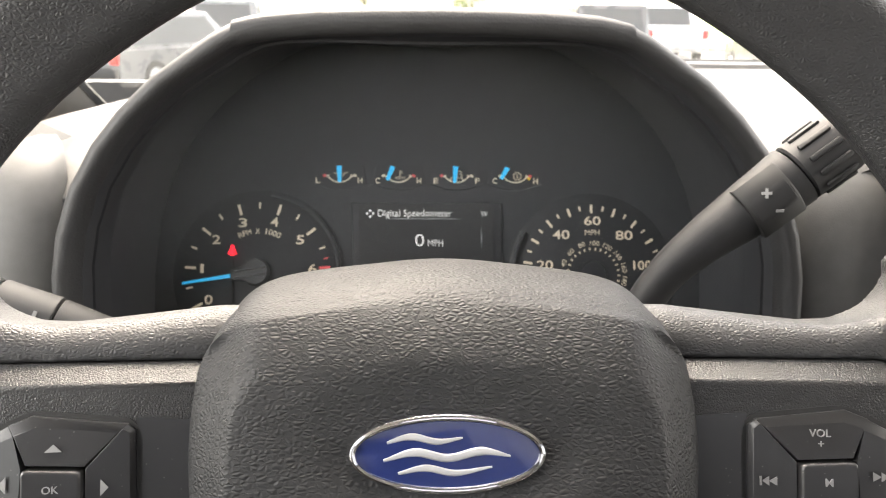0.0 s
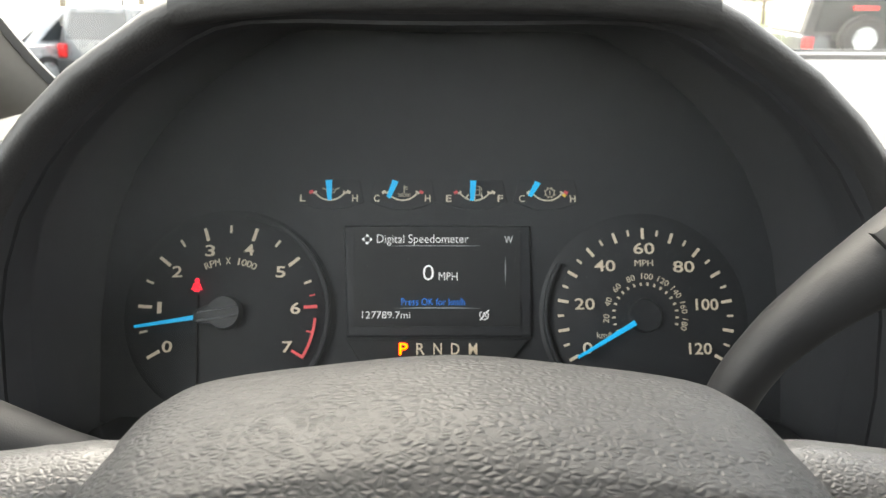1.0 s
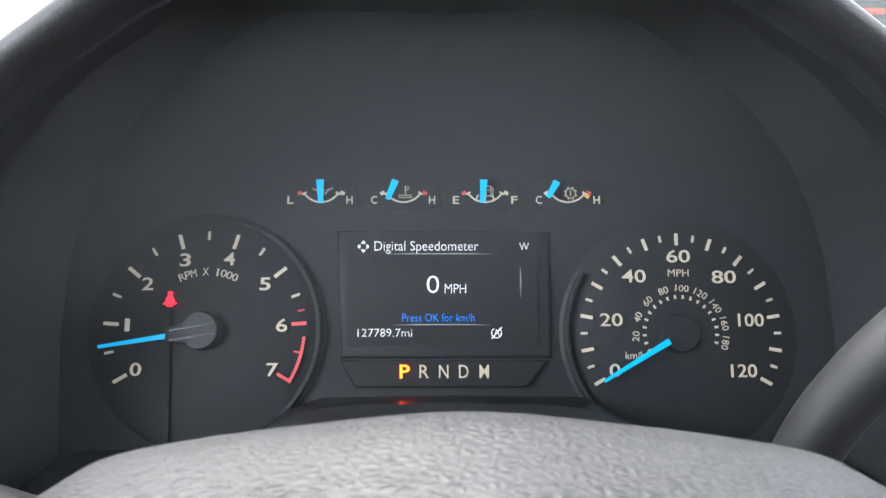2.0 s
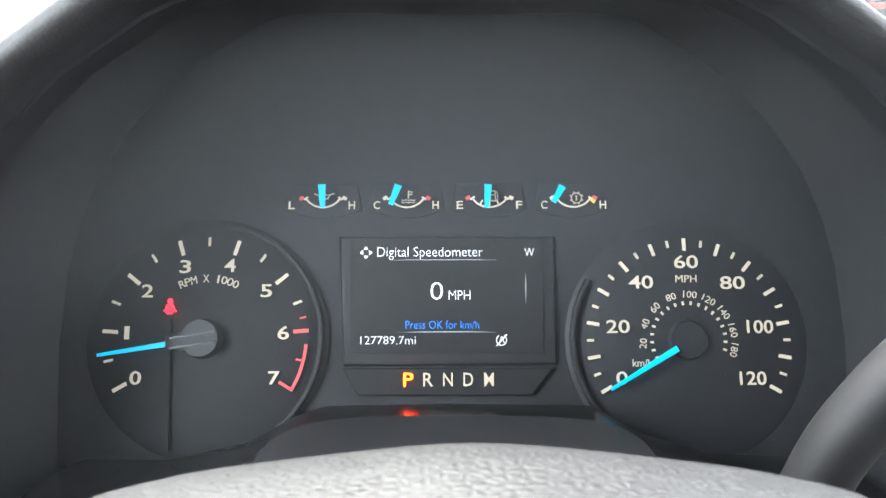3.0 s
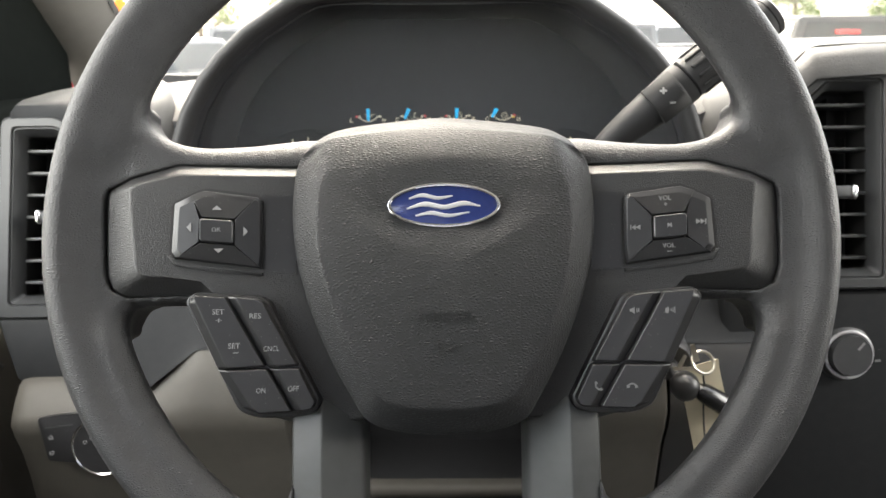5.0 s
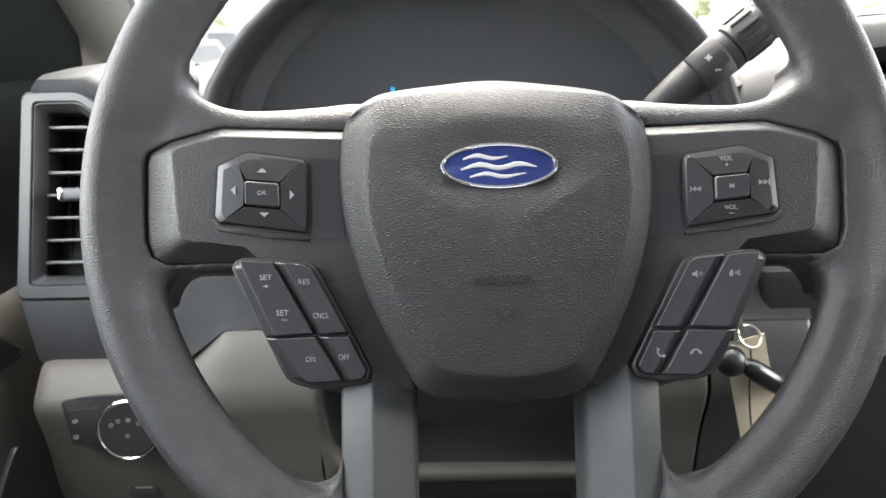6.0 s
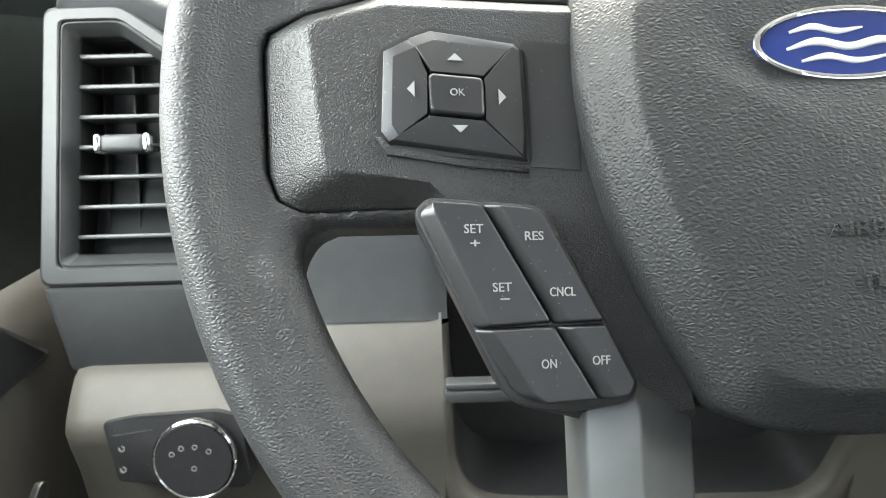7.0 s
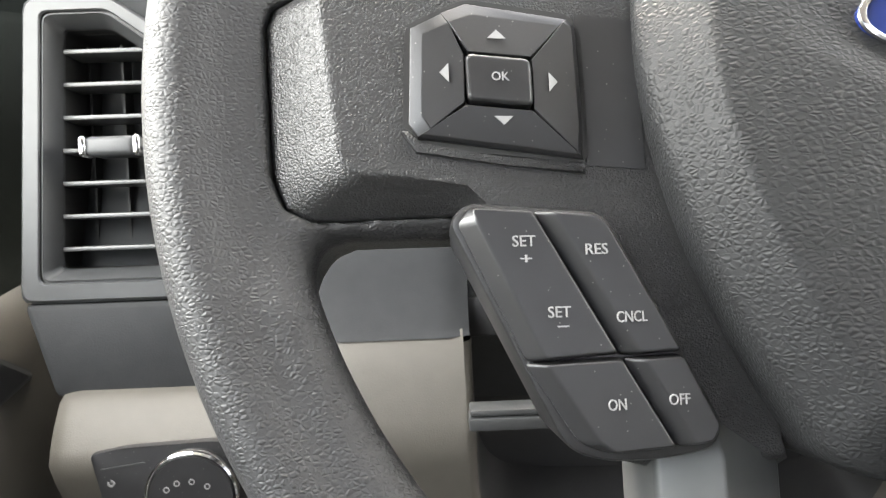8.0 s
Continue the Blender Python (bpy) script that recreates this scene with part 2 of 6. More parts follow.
def cap_block(pts, r, z0, z1, b, bm=None):
    """A key cap: rounded outline, straight sides and a rounded upper edge b wide."""
    rings = [[(p[0], p[1], z) for p in rounded(shrink(pts, d), max(r - d, 0.0005), 4)] for d, z in ((0, z0), (0, z1 - b), (b * 0.3, z1 - b * 0.3), (b, z1))]
    bm = loft(rings, True, True, bm)
    return bm


def mirror(pts):
    return [(-p[0], *p[1:]) for p in pts][::-1]


def loft(rings, closed=True, cap=False, bm=None):
    """A skin over rings of equally many points."""
    bm = bm or bmesh.new()
    rows = [[bm.verts.new(p) for p in ring] for ring in rings]
    for a, b in zip(rows, rows[1:]):
        n = len(a)
        for i in range(n if closed else n - 1):
            bm.faces.new((a[i], a[(i + 1) % n], b[(i + 1) % n], b[i]))
    if cap:
        bm.faces.new(rows[0][::-1])
        bm.faces.new(rows[-1])
    return bm


def sweep(path, radii, seg=16, cap=True, bm=None, flat=1.0):
    """A tapered tube along a path; flat squashes it along its second axis."""
    path = [Vector(p) for p in path]
    rings, side = [], None
    for i, p in enumerate(path):
        d = (path[min(i + 1, len(path) - 1)] - path[max(i - 1, 0)]).normalized()
        side = (d.cross(Vector((0, 0, 1))) if side is None else side - d * side.dot(d)).normalized()
        up = side.cross(d)
        r = radii[i] if isinstance(radii, (list, tuple)) else radii
        rings.append([p + (side * math.cos(a) + up * math.sin(a) * flat) * r for a in (2 * math.pi * k / seg for k in range(seg))])
    return loft(rings, True, cap, bm)


def spline(pts, n):
    """A Catmull-Rom curve through points, with n steps a span."""
    p = [Vector(a) for a in pts]
    p = [p[0] * 2 - p[1]] + p + [p[-1] * 2 - p[-2]]
    out = []
    for i in range(1, len(p) - 2):
        for k in range(n):
            t = k / n
            out.append(0.5 * (2 * p[i] + (p[i + 1] - p[i - 1]) * t + (2 * p[i - 1] - 5 * p[i] + 4 * p[i + 1] - p[i + 2]) * t * t + (3 * p[i] - p[i - 1] - 3 * p[i + 1] + p[i + 2]) * t ** 3))
    return out + [p[-2]]


def box(x0, x1, y0, y1, z0, z1, bevel=0.0, bm=None, seg=2):
    made = bmesh.new()
    bmesh.ops.create_cube(made, size=1.0)
    for v in made.verts:
        v.co = ((x0 + x1) / 2 + v.co.x * (x1 - x0), (y0 + y1) / 2 + v.co.y * (y1 - y0), (z0 + z1) / 2 + v.co.z * (z1 - z0))
    if bevel:
        bmesh.ops.bevel(made, geom=list(made.edges), offset=bevel, segments=seg, affect="EDGES", profile=0.5)
    if bm is None:
        return made
    me = bpy.data.meshes.new("join")
    made.to_mesh(me)
    made.free()
    bm.from_mesh(me)
    bpy.data.meshes.remove(me)
    return bm


def ring_arc(c, r0, r1, a0, a1, z0, z1, steps=48, bm=None):
    """A flat curved band; angles in degrees clockwise from straight up."""
    bm = bm or bmesh.new()
    rings = []
    for k in range(steps + 1):
        a = radians(a0 + (a1 - a0) * k / steps)
        s, co = math.sin(a), math.cos(a)
        rings.append([(c[0] + r * s, c[1] + r * co, z) for r, z in ((r0, z0), (r0, z1), (r1, z1), (r1, z0))])
    return loft(rings, True, True, bm)


def bar(c, r0, r1, a, width, z0, z1, bm=None):
    """A straight mark on a dial from radius r0 to r1 at an angle."""
    s, co = math.sin(radians(a)), math.cos(radians(a))
    w = width / 2
    pts = [(c[0] + r * s + k * co, c[1] + r * co - k * s) for r, k in ((r0, -w), (r1, -w), (r1, w), (r0, w))]
    return slab(pts, z0, z1, bm=bm)


def words(text, parent, material, at, height, width=None, turn=0.0, depth=0.0003, z=0.0, name="lettering", m=None, bold=0.0):
    """Letters with the built-in font, centred at a place in the parent's plane, with a given height of capitals."""
    cu = bpy.data.curves.new("font", "FONT")
    cu.body, cu.size, cu.align_x, cu.align_y = text, 1.0, "CENTER", "CENTER"
    cu.extrude, cu.offset, cu.resolution_u = 0.0, bold, 3
    ob = bpy.data.objects.new("font", cu)
    scene.collection.objects.link(ob)
    me = bpy.data.meshes.new_from_object(ob.evaluated_get(bpy.context.evaluated_depsgraph_get()))
    bpy.data.objects.remove(ob)
    bpy.data.curves.remove(cu)
    xs, ys = [v.co.x for v in me.vertices], [v.co.y for v in me.vertices]
    sx = sy = height / 0.69
    if width:
        sx = width / (max(xs) - min(xs))
    cx, cy = (max(xs) + min(xs)) / 2, (max(ys) + min(ys)) / 2
    bm = bmesh.new()
    bm.from_mesh(me)
    bpy.data.meshes.remove(me)
    for v in bm.verts:
        v.co = ((v.co.x - cx) * sx, (v.co.y - cy) * sy, 0)
    got = bmesh.ops.extrude_face_region(bm, geom=list(bm.faces))
    for v in got["geom"]:
        if isinstance(v, bmesh.types.BMVert):
            v.co.z += depth
    ob = part(name, bm, material, parent)
    ob.matrix_basis = (m or Matrix()) @ Matrix.Translation((at[0], at[1], z)) @ pose(0, 0, 0, 0, 0, turn)
    return ob

# ---- steering wheel: local x right, y up in the wheel's plane, z towards the driver ----
WHEEL = pose(0, 0, 0, 70)
MM = 0.001


def mm(*pts):
    return [tuple(c * MM for c in p) for p in pts]


def arm_height(u):
    """The arms rise towards the rim."""
    return -0.004 - 0.16 * (0.15 - min(abs(u), 0.15))


def raised(bm, lift=0.0):
    for v in bm.verts:
        v.co.z += arm_height(v.co.x) + lift
    return bm


def hub_cover():
    half = mm((0, 41.8), (-27.7, 39.6), (-52, 36.3), (-63, 32), (-70, 25.5), (-73, 16), (-73.8, -3), (-71.3, -24), (-64.5, -48.5), (-55.5, -70.5), (-44.5, -90.5), (-37, -101), (-22, -106.4), (0, -107.8))
    loop = [(*p, 0) for p in half] + [(-p[0], p[1], 0) for p in half[-2:0:-1]]
    outline = [(p.x, p.y) for p in spline(loop[-2:] + loop + loop[:3], 5)][10:10 + 5 * len(loop)]
    c = Vector((0, -0.034))
    rings = []
    for s, z, lift in ((0.95, -0.056, 0.0138), (0.99, -0.052, 0.0138), (1.0, -0.047, 0.0128), (1.0, -0.042, 0.0114), (1.0, -0.034, 0.0089), (1.0, -0.026, 0.0062), (1.0, -0.019, 0.0034), (1.0, -0.013, 0.0015), (0.996, -0.009, 0.0), (0.985, -0.0062, 0), (0.965, -0.0045, 0), (0.93, -0.0026, 0), (0.88, 0.0006, 0), (0.825, 0.0041, 0), (0.81, 0.0048, 0), (0.795, 0.0050, 0), (0.75, 0.0052, 0), (0.65, 0.0056, 0), (0.5, 0.006, 0), (0.35, 0.0062, 0), (0.22, 0.0063, 0), (0.1, 0.0063, 0)):
        ring = []
        for x, y in outline:
            p = c + (Vector((x, y)) - c) * s
            k = max(0, min(1, p.y / 0.034))
            p.y += lift * k * k * (3 - 2 * k)
            if z < -0.05:
                # the back of the cover runs on over the column
                p.y += (1 - s) * 0.05 * k
                deep = 0.002 * k * k * (3 - 2 * k)
            else:
                deep = 0.0
            bow = 0.0033 * (max(0.0, p.y + 0.05) / 0.05) ** 2
            h = z - 0.045 * (p.y + 0.034) * (s < 0.99) - bow * float(np.interp(-z, [0.010, 0.013, 0.019, 0.026, 0.034], [1, 0.5, 0.2, 0.02, 0])) - deep
            if s < 0.999 and z > -0.010:
                # the crown runs over into the top without a bevel
                q = max(0.0, p.y)
                crown = 0.0006 - 0.12 * p.y - 4 * q ** 2 - 1880 * q ** 4
                k1 = max(0, min(1, p.y / 0.024))
                k2 = max(0, min(1, (0.066 - abs(p.x)) / 0.014))
                w = k1 * k1 * (3 - 2 * k1) * k2 * k2 * (3 - 2 * k2)
                h += (crown - h) * w
            d = math.hypot(p.x / 0.034, p.y / 0.0165)
            if s < 0.93:
                h -= 0.0028 * max(0.0, min(1.0, (1.25 - d) / 0.38))
            ring.append((p.x, p.y, h))
        rings.append(ring)
    bm = loft(rings)
    bm.faces.new([bm.verts[i] for i in range(len(bm.verts) - len(outline), len(bm.verts))] if bm.verts.ensure_lookup_table() is None else [])
    return bm


wheel = thing("steering_wheel", WHEEL, "black leather-grained steering wheel with airbag hub and button pads", "steering wheel")
hub = part("airbag_cover", hub_cover(), AIRBAG, wheel, "coarse-grained black airbag cover", angle=60)

ARM = [(-0.060, 0.0325), (-0.112, 0.0328), (-0.122, 0.0335), (-0.129, 0.0347), (-0.1345, 0.0364), (-0.139, 0.0384), (-0.143, 0.0412), (-0.1464, 0.0450), (-0.1490, 0.0500), (-0.1505, 0.056), (-0.165, 0.066), (-0.177, 0.03), (-0.178, -0.011), (-0.176, -0.05), (-0.168, -0.066), (-0.1575, -0.0600), (-0.1562, -0.0545), (-0.1540, -0.0505), (-0.1510, -0.0475), (-0.1470, -0.0460), (-0.142, -0.0455), (-0.060, -0.046)]
BEZ_LOW = [(-0.060, 0.0235), (-0.130, 0.0235), (-0.152, 0.0165), (-0.1625, 0.0108), (-0.1640, 0.006), (-0.1630, -0.0300), (-0.1600, -0.0380), (-0.1535, -0.0412), (-0.1200, -0.0405), (-0.1130, -0.047), (-0.101, -0.079), (-0.090, -0.099), (-0.066, -0.106), (-0.040, -0.106)]
BEZ_TOP = [(-0.060, 0.0175), (-0.128, 0.0175), (-0.146, 0.0125), (-0.1490, 0.0108), (-0.1495, 0.0088), (-0.1462, -0.0262), (-0.1446, -0.0300), (-0.1405, -0.0318), (-0.116, -0.0330), (-0.107, -0.042), (-0.097, -0.078), (-0.087, -0.096), (-0.066, -0.102), (-0.040, -0.102)]


def plateau(low, top, z0, z1, z2, soft=0.0012):
    """A plate with a wide chamfer from its outline to its smaller top."""
    bm = bmesh.new()
    tops = z2 if isinstance(z2, list) else [z2] * len(low)
    rings = [[bm.verts.new((*p, z)) for p in low] for z in (z0, z1)] + [[bm.verts.new((*p, z)) for p, z in zip(top, tops)]]
    n = len(low)
    for a, c in zip(rings, rings[1:]):
        for i in range(n):
            bm.faces.new((a[i], a[(i + 1) % n], c[(i + 1) % n], c[i]))
    face = bm.faces.new(rings[2])
    edges = list(face.edges) + [e for v in rings[1] for e in v.link_edges if e.other_vert(v) in rings[1]]
    bmesh.ops.bevel(bm, geom=list(set(edges)), offset=soft, segments=2, affect="EDGES", profile=0.5, clamp_overlap=True)
    return bm


def key_block(pts, centre, wide, top, soft=0.00025):
    """A key whose outer sides are widely chamfered and inner sides narrowly."""
    c = Vector(centre)
    reach = [(Vector(p) - c).length for p in pts]
    lim = (min(reach) + max(reach)) / 2
    up = []
    m = sum((Vector(p) for p in pts), Vector((0, 0))) / len(pts)
    for p, r in zip(pts, reach):
        v = Vector(p)
        v += (c - v).normalized() * wide if r > lim else (m - v).normalized() * 0.0002
        up.append((v.x, v.y))
    return plateau(pts, up, -0.004, 0.0010, [top - 0.0016 if r > lim else top + 0.0006 for r in reach], soft)


PADKEYS = {
    "up": mm((-121.0, 6.9), (-115.4, 9.2), (-91.3, 6.3), (-100.6, -4.1), (-115.3, -3.2)),
    "left": mm((-129.4, -19.6), (-128.3, 2.8), (-121.7, 6.3), (-116.7, -4.3), (-116.9, -15.4), (-127.4, -22.6)),
    "down": mm((-126.8, -23.0), (-116.2, -16.4), (-100.7, -17.6), (-89.4, -27.6)),
    "right": mm((-90.6, 5.8), (-100.0, -5.0), (-100.0, -16.9), (-89.0, -26.8), (-88.3, -20), (-89.0, 4.6)),
}
OKKEY = mm((-116.0, -4.4), (-100.9, -5.4), (-100.7, -16.4), (-115.8, -15.3))
PODKEYS = {
    "tall_outer": mm((-119.2, -44.2), (-116.4, -41.0), (-102.9, -41.9), (-84.9, -74.1), (-105.2, -74.9)),
    "tall_inner": mm((-101.7, -42.0), (-88.6, -43.0), (-85.6, -45.0), (-69.9, -74.1), (-83.5, -74.4)),
    "low_outer": mm((-105.2, -75.9), (-84.0, -75.6), (-72.6, -95.5), (-87.0, -96.0), (-94.0, -93.4)),
    "low_inner": mm((-82.6, -75.7), (-69.3, -75.6), (-61.6, -91.4), (-63.4, -94.8), (-71.4, -95.5)),
}
PODBASE = mm((-121.8, -43.5), (-117.5, -39.3), (-84.8, -41.8), (-59.2, -92.2), (-61.8, -97.2), (-74, -99.0), (-87.8, -98.6), (-97, -95.4))


def pod_key(pts, side):
    """A pod switch: its outer long side slopes away widely, the other sides are narrowly rounded."""
    def ring(d, slope, z):
        up = shrink(pts, d)
        if slope:
            outer = sorted(range(len(up)), key=lambda k: side * up[k][0] - 0.5 * up[k][1])
            for k in outer[-2:]:
                up[k] = (up[k][0] - side * slope, up[k][1])
        return [(*p, z) for p in rounded(up, max(0.0016 - d, 0.0006), 4)]
    return loft([ring(0, 0, 0.0), ring(0, 0, 0.0082), ring(0.0002, 0.0003, 0.0086), ring(0.0005, 0.0031, 0.0108), ring(0.0008, 0.0034, 0.0111), ring(0.0012, 0.0037, 0.0112)], True, True)


def flip(pts, side):
    return pts if side < 0 else mirror(pts)


def outline_gap(x, y, pts):
    """How far places lie outside an outline (negative: inside)."""
    best, inside = None, np.zeros(np.broadcast(x, y).shape, bool)
    for i in range(len(pts)):
        (ax, ay), (bx, by) = pts[i - 1], pts[i]
        ex, ey = bx - ax, by - ay
        wx, wy = x - ax, y - ay
        t = np.clip((wx * ex + wy * ey) / (ex * ex + ey * ey + 1e-18), 0, 1)
        d = (wx - ex * t) ** 2 + (wy - ey * t) ** 2
        best = d if best is None else np.minimum(best, d)
        if ey:
            inside ^= ((ay > y) != (by > y)) & (wx < ex * wy / ey)
    return np.where(inside, -1, 1) * np.sqrt(best)


def soft_max(a, b, k):
    return np.maximum(a, b) + np.maximum(k - np.abs(a - b), 0) ** 2 / (4 * k)


def raised_plate(gap, over, r):
    """A plate of which the upper edge is rounded by r."""
    a, b = gap + r, over + r
    return np.hypot(np.maximum(a, 0), np.maximum(b, 0)) + np.minimum(np.maximum(a, b), 0) - r


FOOT = mm((-73, -125), (-74.2, -132), (-77, -140), (-82, -144.5), (-88, -146), (-99, -144), (-110, -138.5), (-118, -131), (-135, -142), (-105, -172), (-73, -186))


def smooth_line(pts, n=4):
    return [(p.x, p.y) for p in spline([(*p, 0) for p in pts], n)]


ARM_LINE = smooth_line(ARM[:11]) + ARM[11:15] + smooth_line(ARM[15:])


def wheel_skin(x, y, z):
    """The moulded skin of rim, arms and spoke feet as one field: negative inside."""
    x = -np.abs(x)
    r = np.hypot(x, y + 0.011)
    up = (y + 0.011) / np.maximum(r, 1e-6)
    rho, zz = r - 0.1764, z + 0.013
    grip = np.exp(-((np.arccos(np.clip(up, -1, 1)) - radians(38)) / 0.2) ** 2)
    rx, rz = 0.0165 + 0.0010 * grip, 0.0152 + 0.0006 * grip
    k0, k1 = np.hypot(rho / rx, zz / rz), np.hypot(rho / rx ** 2, zz / rz ** 2)
    tube = k0 * (k0 - 1) / np.maximum(k1, 1e-6)
    # the face towards the driver is flattened and falls inwards; lower down a thumb groove runs along it
    low = np.clip((0.35 - up) / 0.5, 0, 1)
    # beside the switch bezels there is no groove and the face falls further
    seat = np.clip((0.050 - np.abs(y + 0.014)) / 0.020, 0, 1)
    seat = seat * seat * (3 - 2 * seat)
    face = 0.0104 - low * (0.4 - 0.3 * seat) * (0.0016 * np.exp(-((rho + 0.0025) / 0.0038) ** 2) - 0.0014 * np.exp(-((rho + 0.0098) / 0.0030) ** 2))
    fall = seat * np.maximum(0.005 - rho, 0) * 0.22
    ring = soft_max(tube, zz * 0.925 - rho * 0.38 - face + 0.0009 + fall, 0.005)
    u = -0.004 - 0.16 * (0.15 - np.minimum(np.abs(x), 0.15))
    # the arms deepen towards the hub
    deep = 0.0070 * np.clip((0.13 + x) / 0.058, 0, 1) * np.clip((-0.016 - z) / 0.018, 0, 1) * (y > 0)
    arm = np.maximum(raised_plate(outline_gap(x, y, ARM_LINE) - deep, z - u + 0.0074, 0.0085), -0.042 - z)
    foot = np.maximum(raised_plate(outline_gap(x, y, FOOT), z + 0.0125, 0.006), -0.034 - z)
    body = -soft_max(-ring, -arm, 0.007)
    body = -soft_max(-body, -foot, 0.008)
    # the seat of the switch bezel
    return np.maximum(body, -np.maximum(outline_gap(x, y, BEZ_LOW) - 0.0001, u - 0.0125 - z))


def skin_mesh(name, field, low, high, step, material):
    """A mesh over the zero level of a field: a vertex in each cell that the level crosses, settled on the level."""
    n = [int(round((b - a) / step)) + 1 for a, b in zip(low, high)]
    ax = [a + step * np.arange(m) for a, m in zip(low, n)]
    f = field(ax[0][:, None, None], ax[1][None, :, None], ax[2][None, None, :])
    inside = f < 0
    corners = [(a, b, c) for a in (0, 1) for b in (0, 1) for c in (0, 1)]
    cut = lambda arr, o: arr[o[0]:o[0] + n[0] - 1, o[1]:o[1] + n[1] - 1, o[2]:o[2] + n[2] - 1]
    count = sum(cut(inside, o).astype(np.int8) for o in corners)
    cells = np.argwhere((count > 0) & (count < 8))
    number = np.full([m - 1 for m in n], -1)
    number[tuple(cells.T)] = np.arange(len(cells))
    total, hits = np.zeros((len(cells), 3)), np.zeros(len(cells))
    for o in corners:
        for axis in range(3):
            if o[axis]:
                continue
            p = cells + np.array(o)
            q = p.copy()
            q[:, axis] += 1
            a, b = f[tuple(p.T)], f[tuple(q.T)]
            m = (a < 0) != (b < 0)
            at = p.astype(float)
            at[:, axis] += np.where(m, a / np.where(m, a - b, 1), 0)
            total += at * m[:, None]
            hits += m
    v = np.array(low) + step * total / hits[:, None]
    for _ in range(2):
        g = np.stack([field(*(v + e).T) - field(*(v - e).T) for e in np.eye(3) * 0.0002], 1)
        g /= np.maximum(np.linalg.norm(g, axis=1), 1e-9)[:, None]
        v -= g * np.clip(field(*v.T), -0.4 * step, 0.4 * step)[:, None]
    faces = []
    for axis in range(3):
        b, c = (axis + 1) % 3, (axis + 2) % 3
        first, second = [slice(None)] * 3, [slice(None)] * 3
        first[axis], second[axis] = slice(0, -1), slice(1, None)
        for rev in (False, True):
            m = (inside[tuple(first)] & ~inside[tuple(second)]) if not rev else (~inside[tuple(first)] & inside[tuple(second)])
            e = np.argwhere(m)
            e = e[(e[:, b] > 0) & (e[:, c] > 0) & (e[:, b] < n[b] - 1) & (e[:, c] < n[c] - 1)]
            quad = []
            for db, dc in ((-1, -1), (0, -1), (0, 0), (-1, 0)):
                k = e.copy()
                k[:, b] += db
                k[:, c] += dc
                quad.append(number[tuple(k.T)])
            quad = np.stack(quad, 1)
            faces.append(quad[:, ::-1] if rev else quad)
    faces = np.concatenate(faces)
    me = bpy.data.meshes.new(name)
    me.from_pydata(v.tolist(), [], faces.tolist())
    me.materials.append(material)
    me.shade_smooth()
    return me


rim = tagged(new("rim", skin_mesh("rim", wheel_skin, (-0.1976, -0.210, -0.0470), (0.1976, 0.188, 0.007), 0.0013, RIM)), "pebble-grained black rim with moulded arms")
rim.parent = wheel

for side in (-1, 1):
    bez = part("spoke_bezel", raised(plateau(flip(BEZ_LOW, side), flip(BEZ_TOP, side), -0.02, -0.0085, 0.0)), BEZEL, wheel, "matt black switch bezel with wide chamfer", angle=50)
    crisp(bez)
    part("pad_ledge", raised(slab(flip(mm((-131.6, -21.5), (-128.3, -26.6), (-106, -29.7), (-88, -31.6), (-88, -30.2), (-106, -28.2), (-127.2, -24.8), (-129.6, -21.5)), side), -0.004, 0.0014, 0.0005, 2)), BEZEL, bez)
    part("recess", raised(slab(flip(mm((-88.6, 8.2), (-73, 7.0), (-72.5, -30.5), (-87.2, -29.5)), side), -0.01, 0.0004)), BUTTON, bez)
    pad = part("switch_pad", raised(slab(rounded(flip(mm((-131.2, -21), (-130, 4), (-115.6, 11), (-89.5, 8), (-87.0, 3), (-86.6, -29), (-128, -25.2)), side), 0.003, 3), -0.01, 0.0004)), GROOVE, wheel, "four-way switch pad with centre key")
    for k, pts in PADKEYS.items():
        crisp(part("key", raised(key_block(shrink(flip(pts, side), -0.0004), (side * 0.1085, -0.0102), 0.0034 if k in ("up", "left") else 0.0014, 0.0040)), BUTTON, pad, angle=50))
    crisp(part("centre_key", raised(cap_block(shrink(flip(OKKEY, side), -0.0002), 0.0018, -0.005, 0.0062, 0.0011)), BUTTON, pad, angle=50))
    pod = part("switch_pod", raised(cap_block(flip(PODBASE, side), 0.0045, -0.022, 0.0072, 0.0014)), BUTTON, wheel, "slanted pod of four switches")
    for k, pts in PODKEYS.items():
        crisp(part("key", raised(pod_key(shrink(flip(pts, side), -0.00045), side)), BUTTON, pod, angle=50))
    # lower spokes: a ridge between two facets
    L = [(-0.0745, -0.019), (-0.073, -0.0165), (-0.0602, -0.0125), (-0.0588, -0.0128), (-0.042, -0.024), (-0.0395, -0.029)]
    sec = L if side < 0 else [(-u, z) for u, z in L[::-1]]
    rings = []
    for v in (-0.070, -0.082, -0.092, -0.10, -0.13, -0.155, -0.172, -0.188):
        f = 1.0 + max(0, -0.15 - v) * 4
        sink = 0.7 * max(0.0, v + 0.100)
        rings.append([((u - side * 0.057) * f + side * 0.057, v, z - sink) for u, z in sec] + [(sec[-1][0], v, -0.048), (sec[0][0], v, -0.048)])
    crisp(part("lower_spoke", loft(rings, True, True), SPOKE, wheel, "satin grey lower spoke", angle=50))

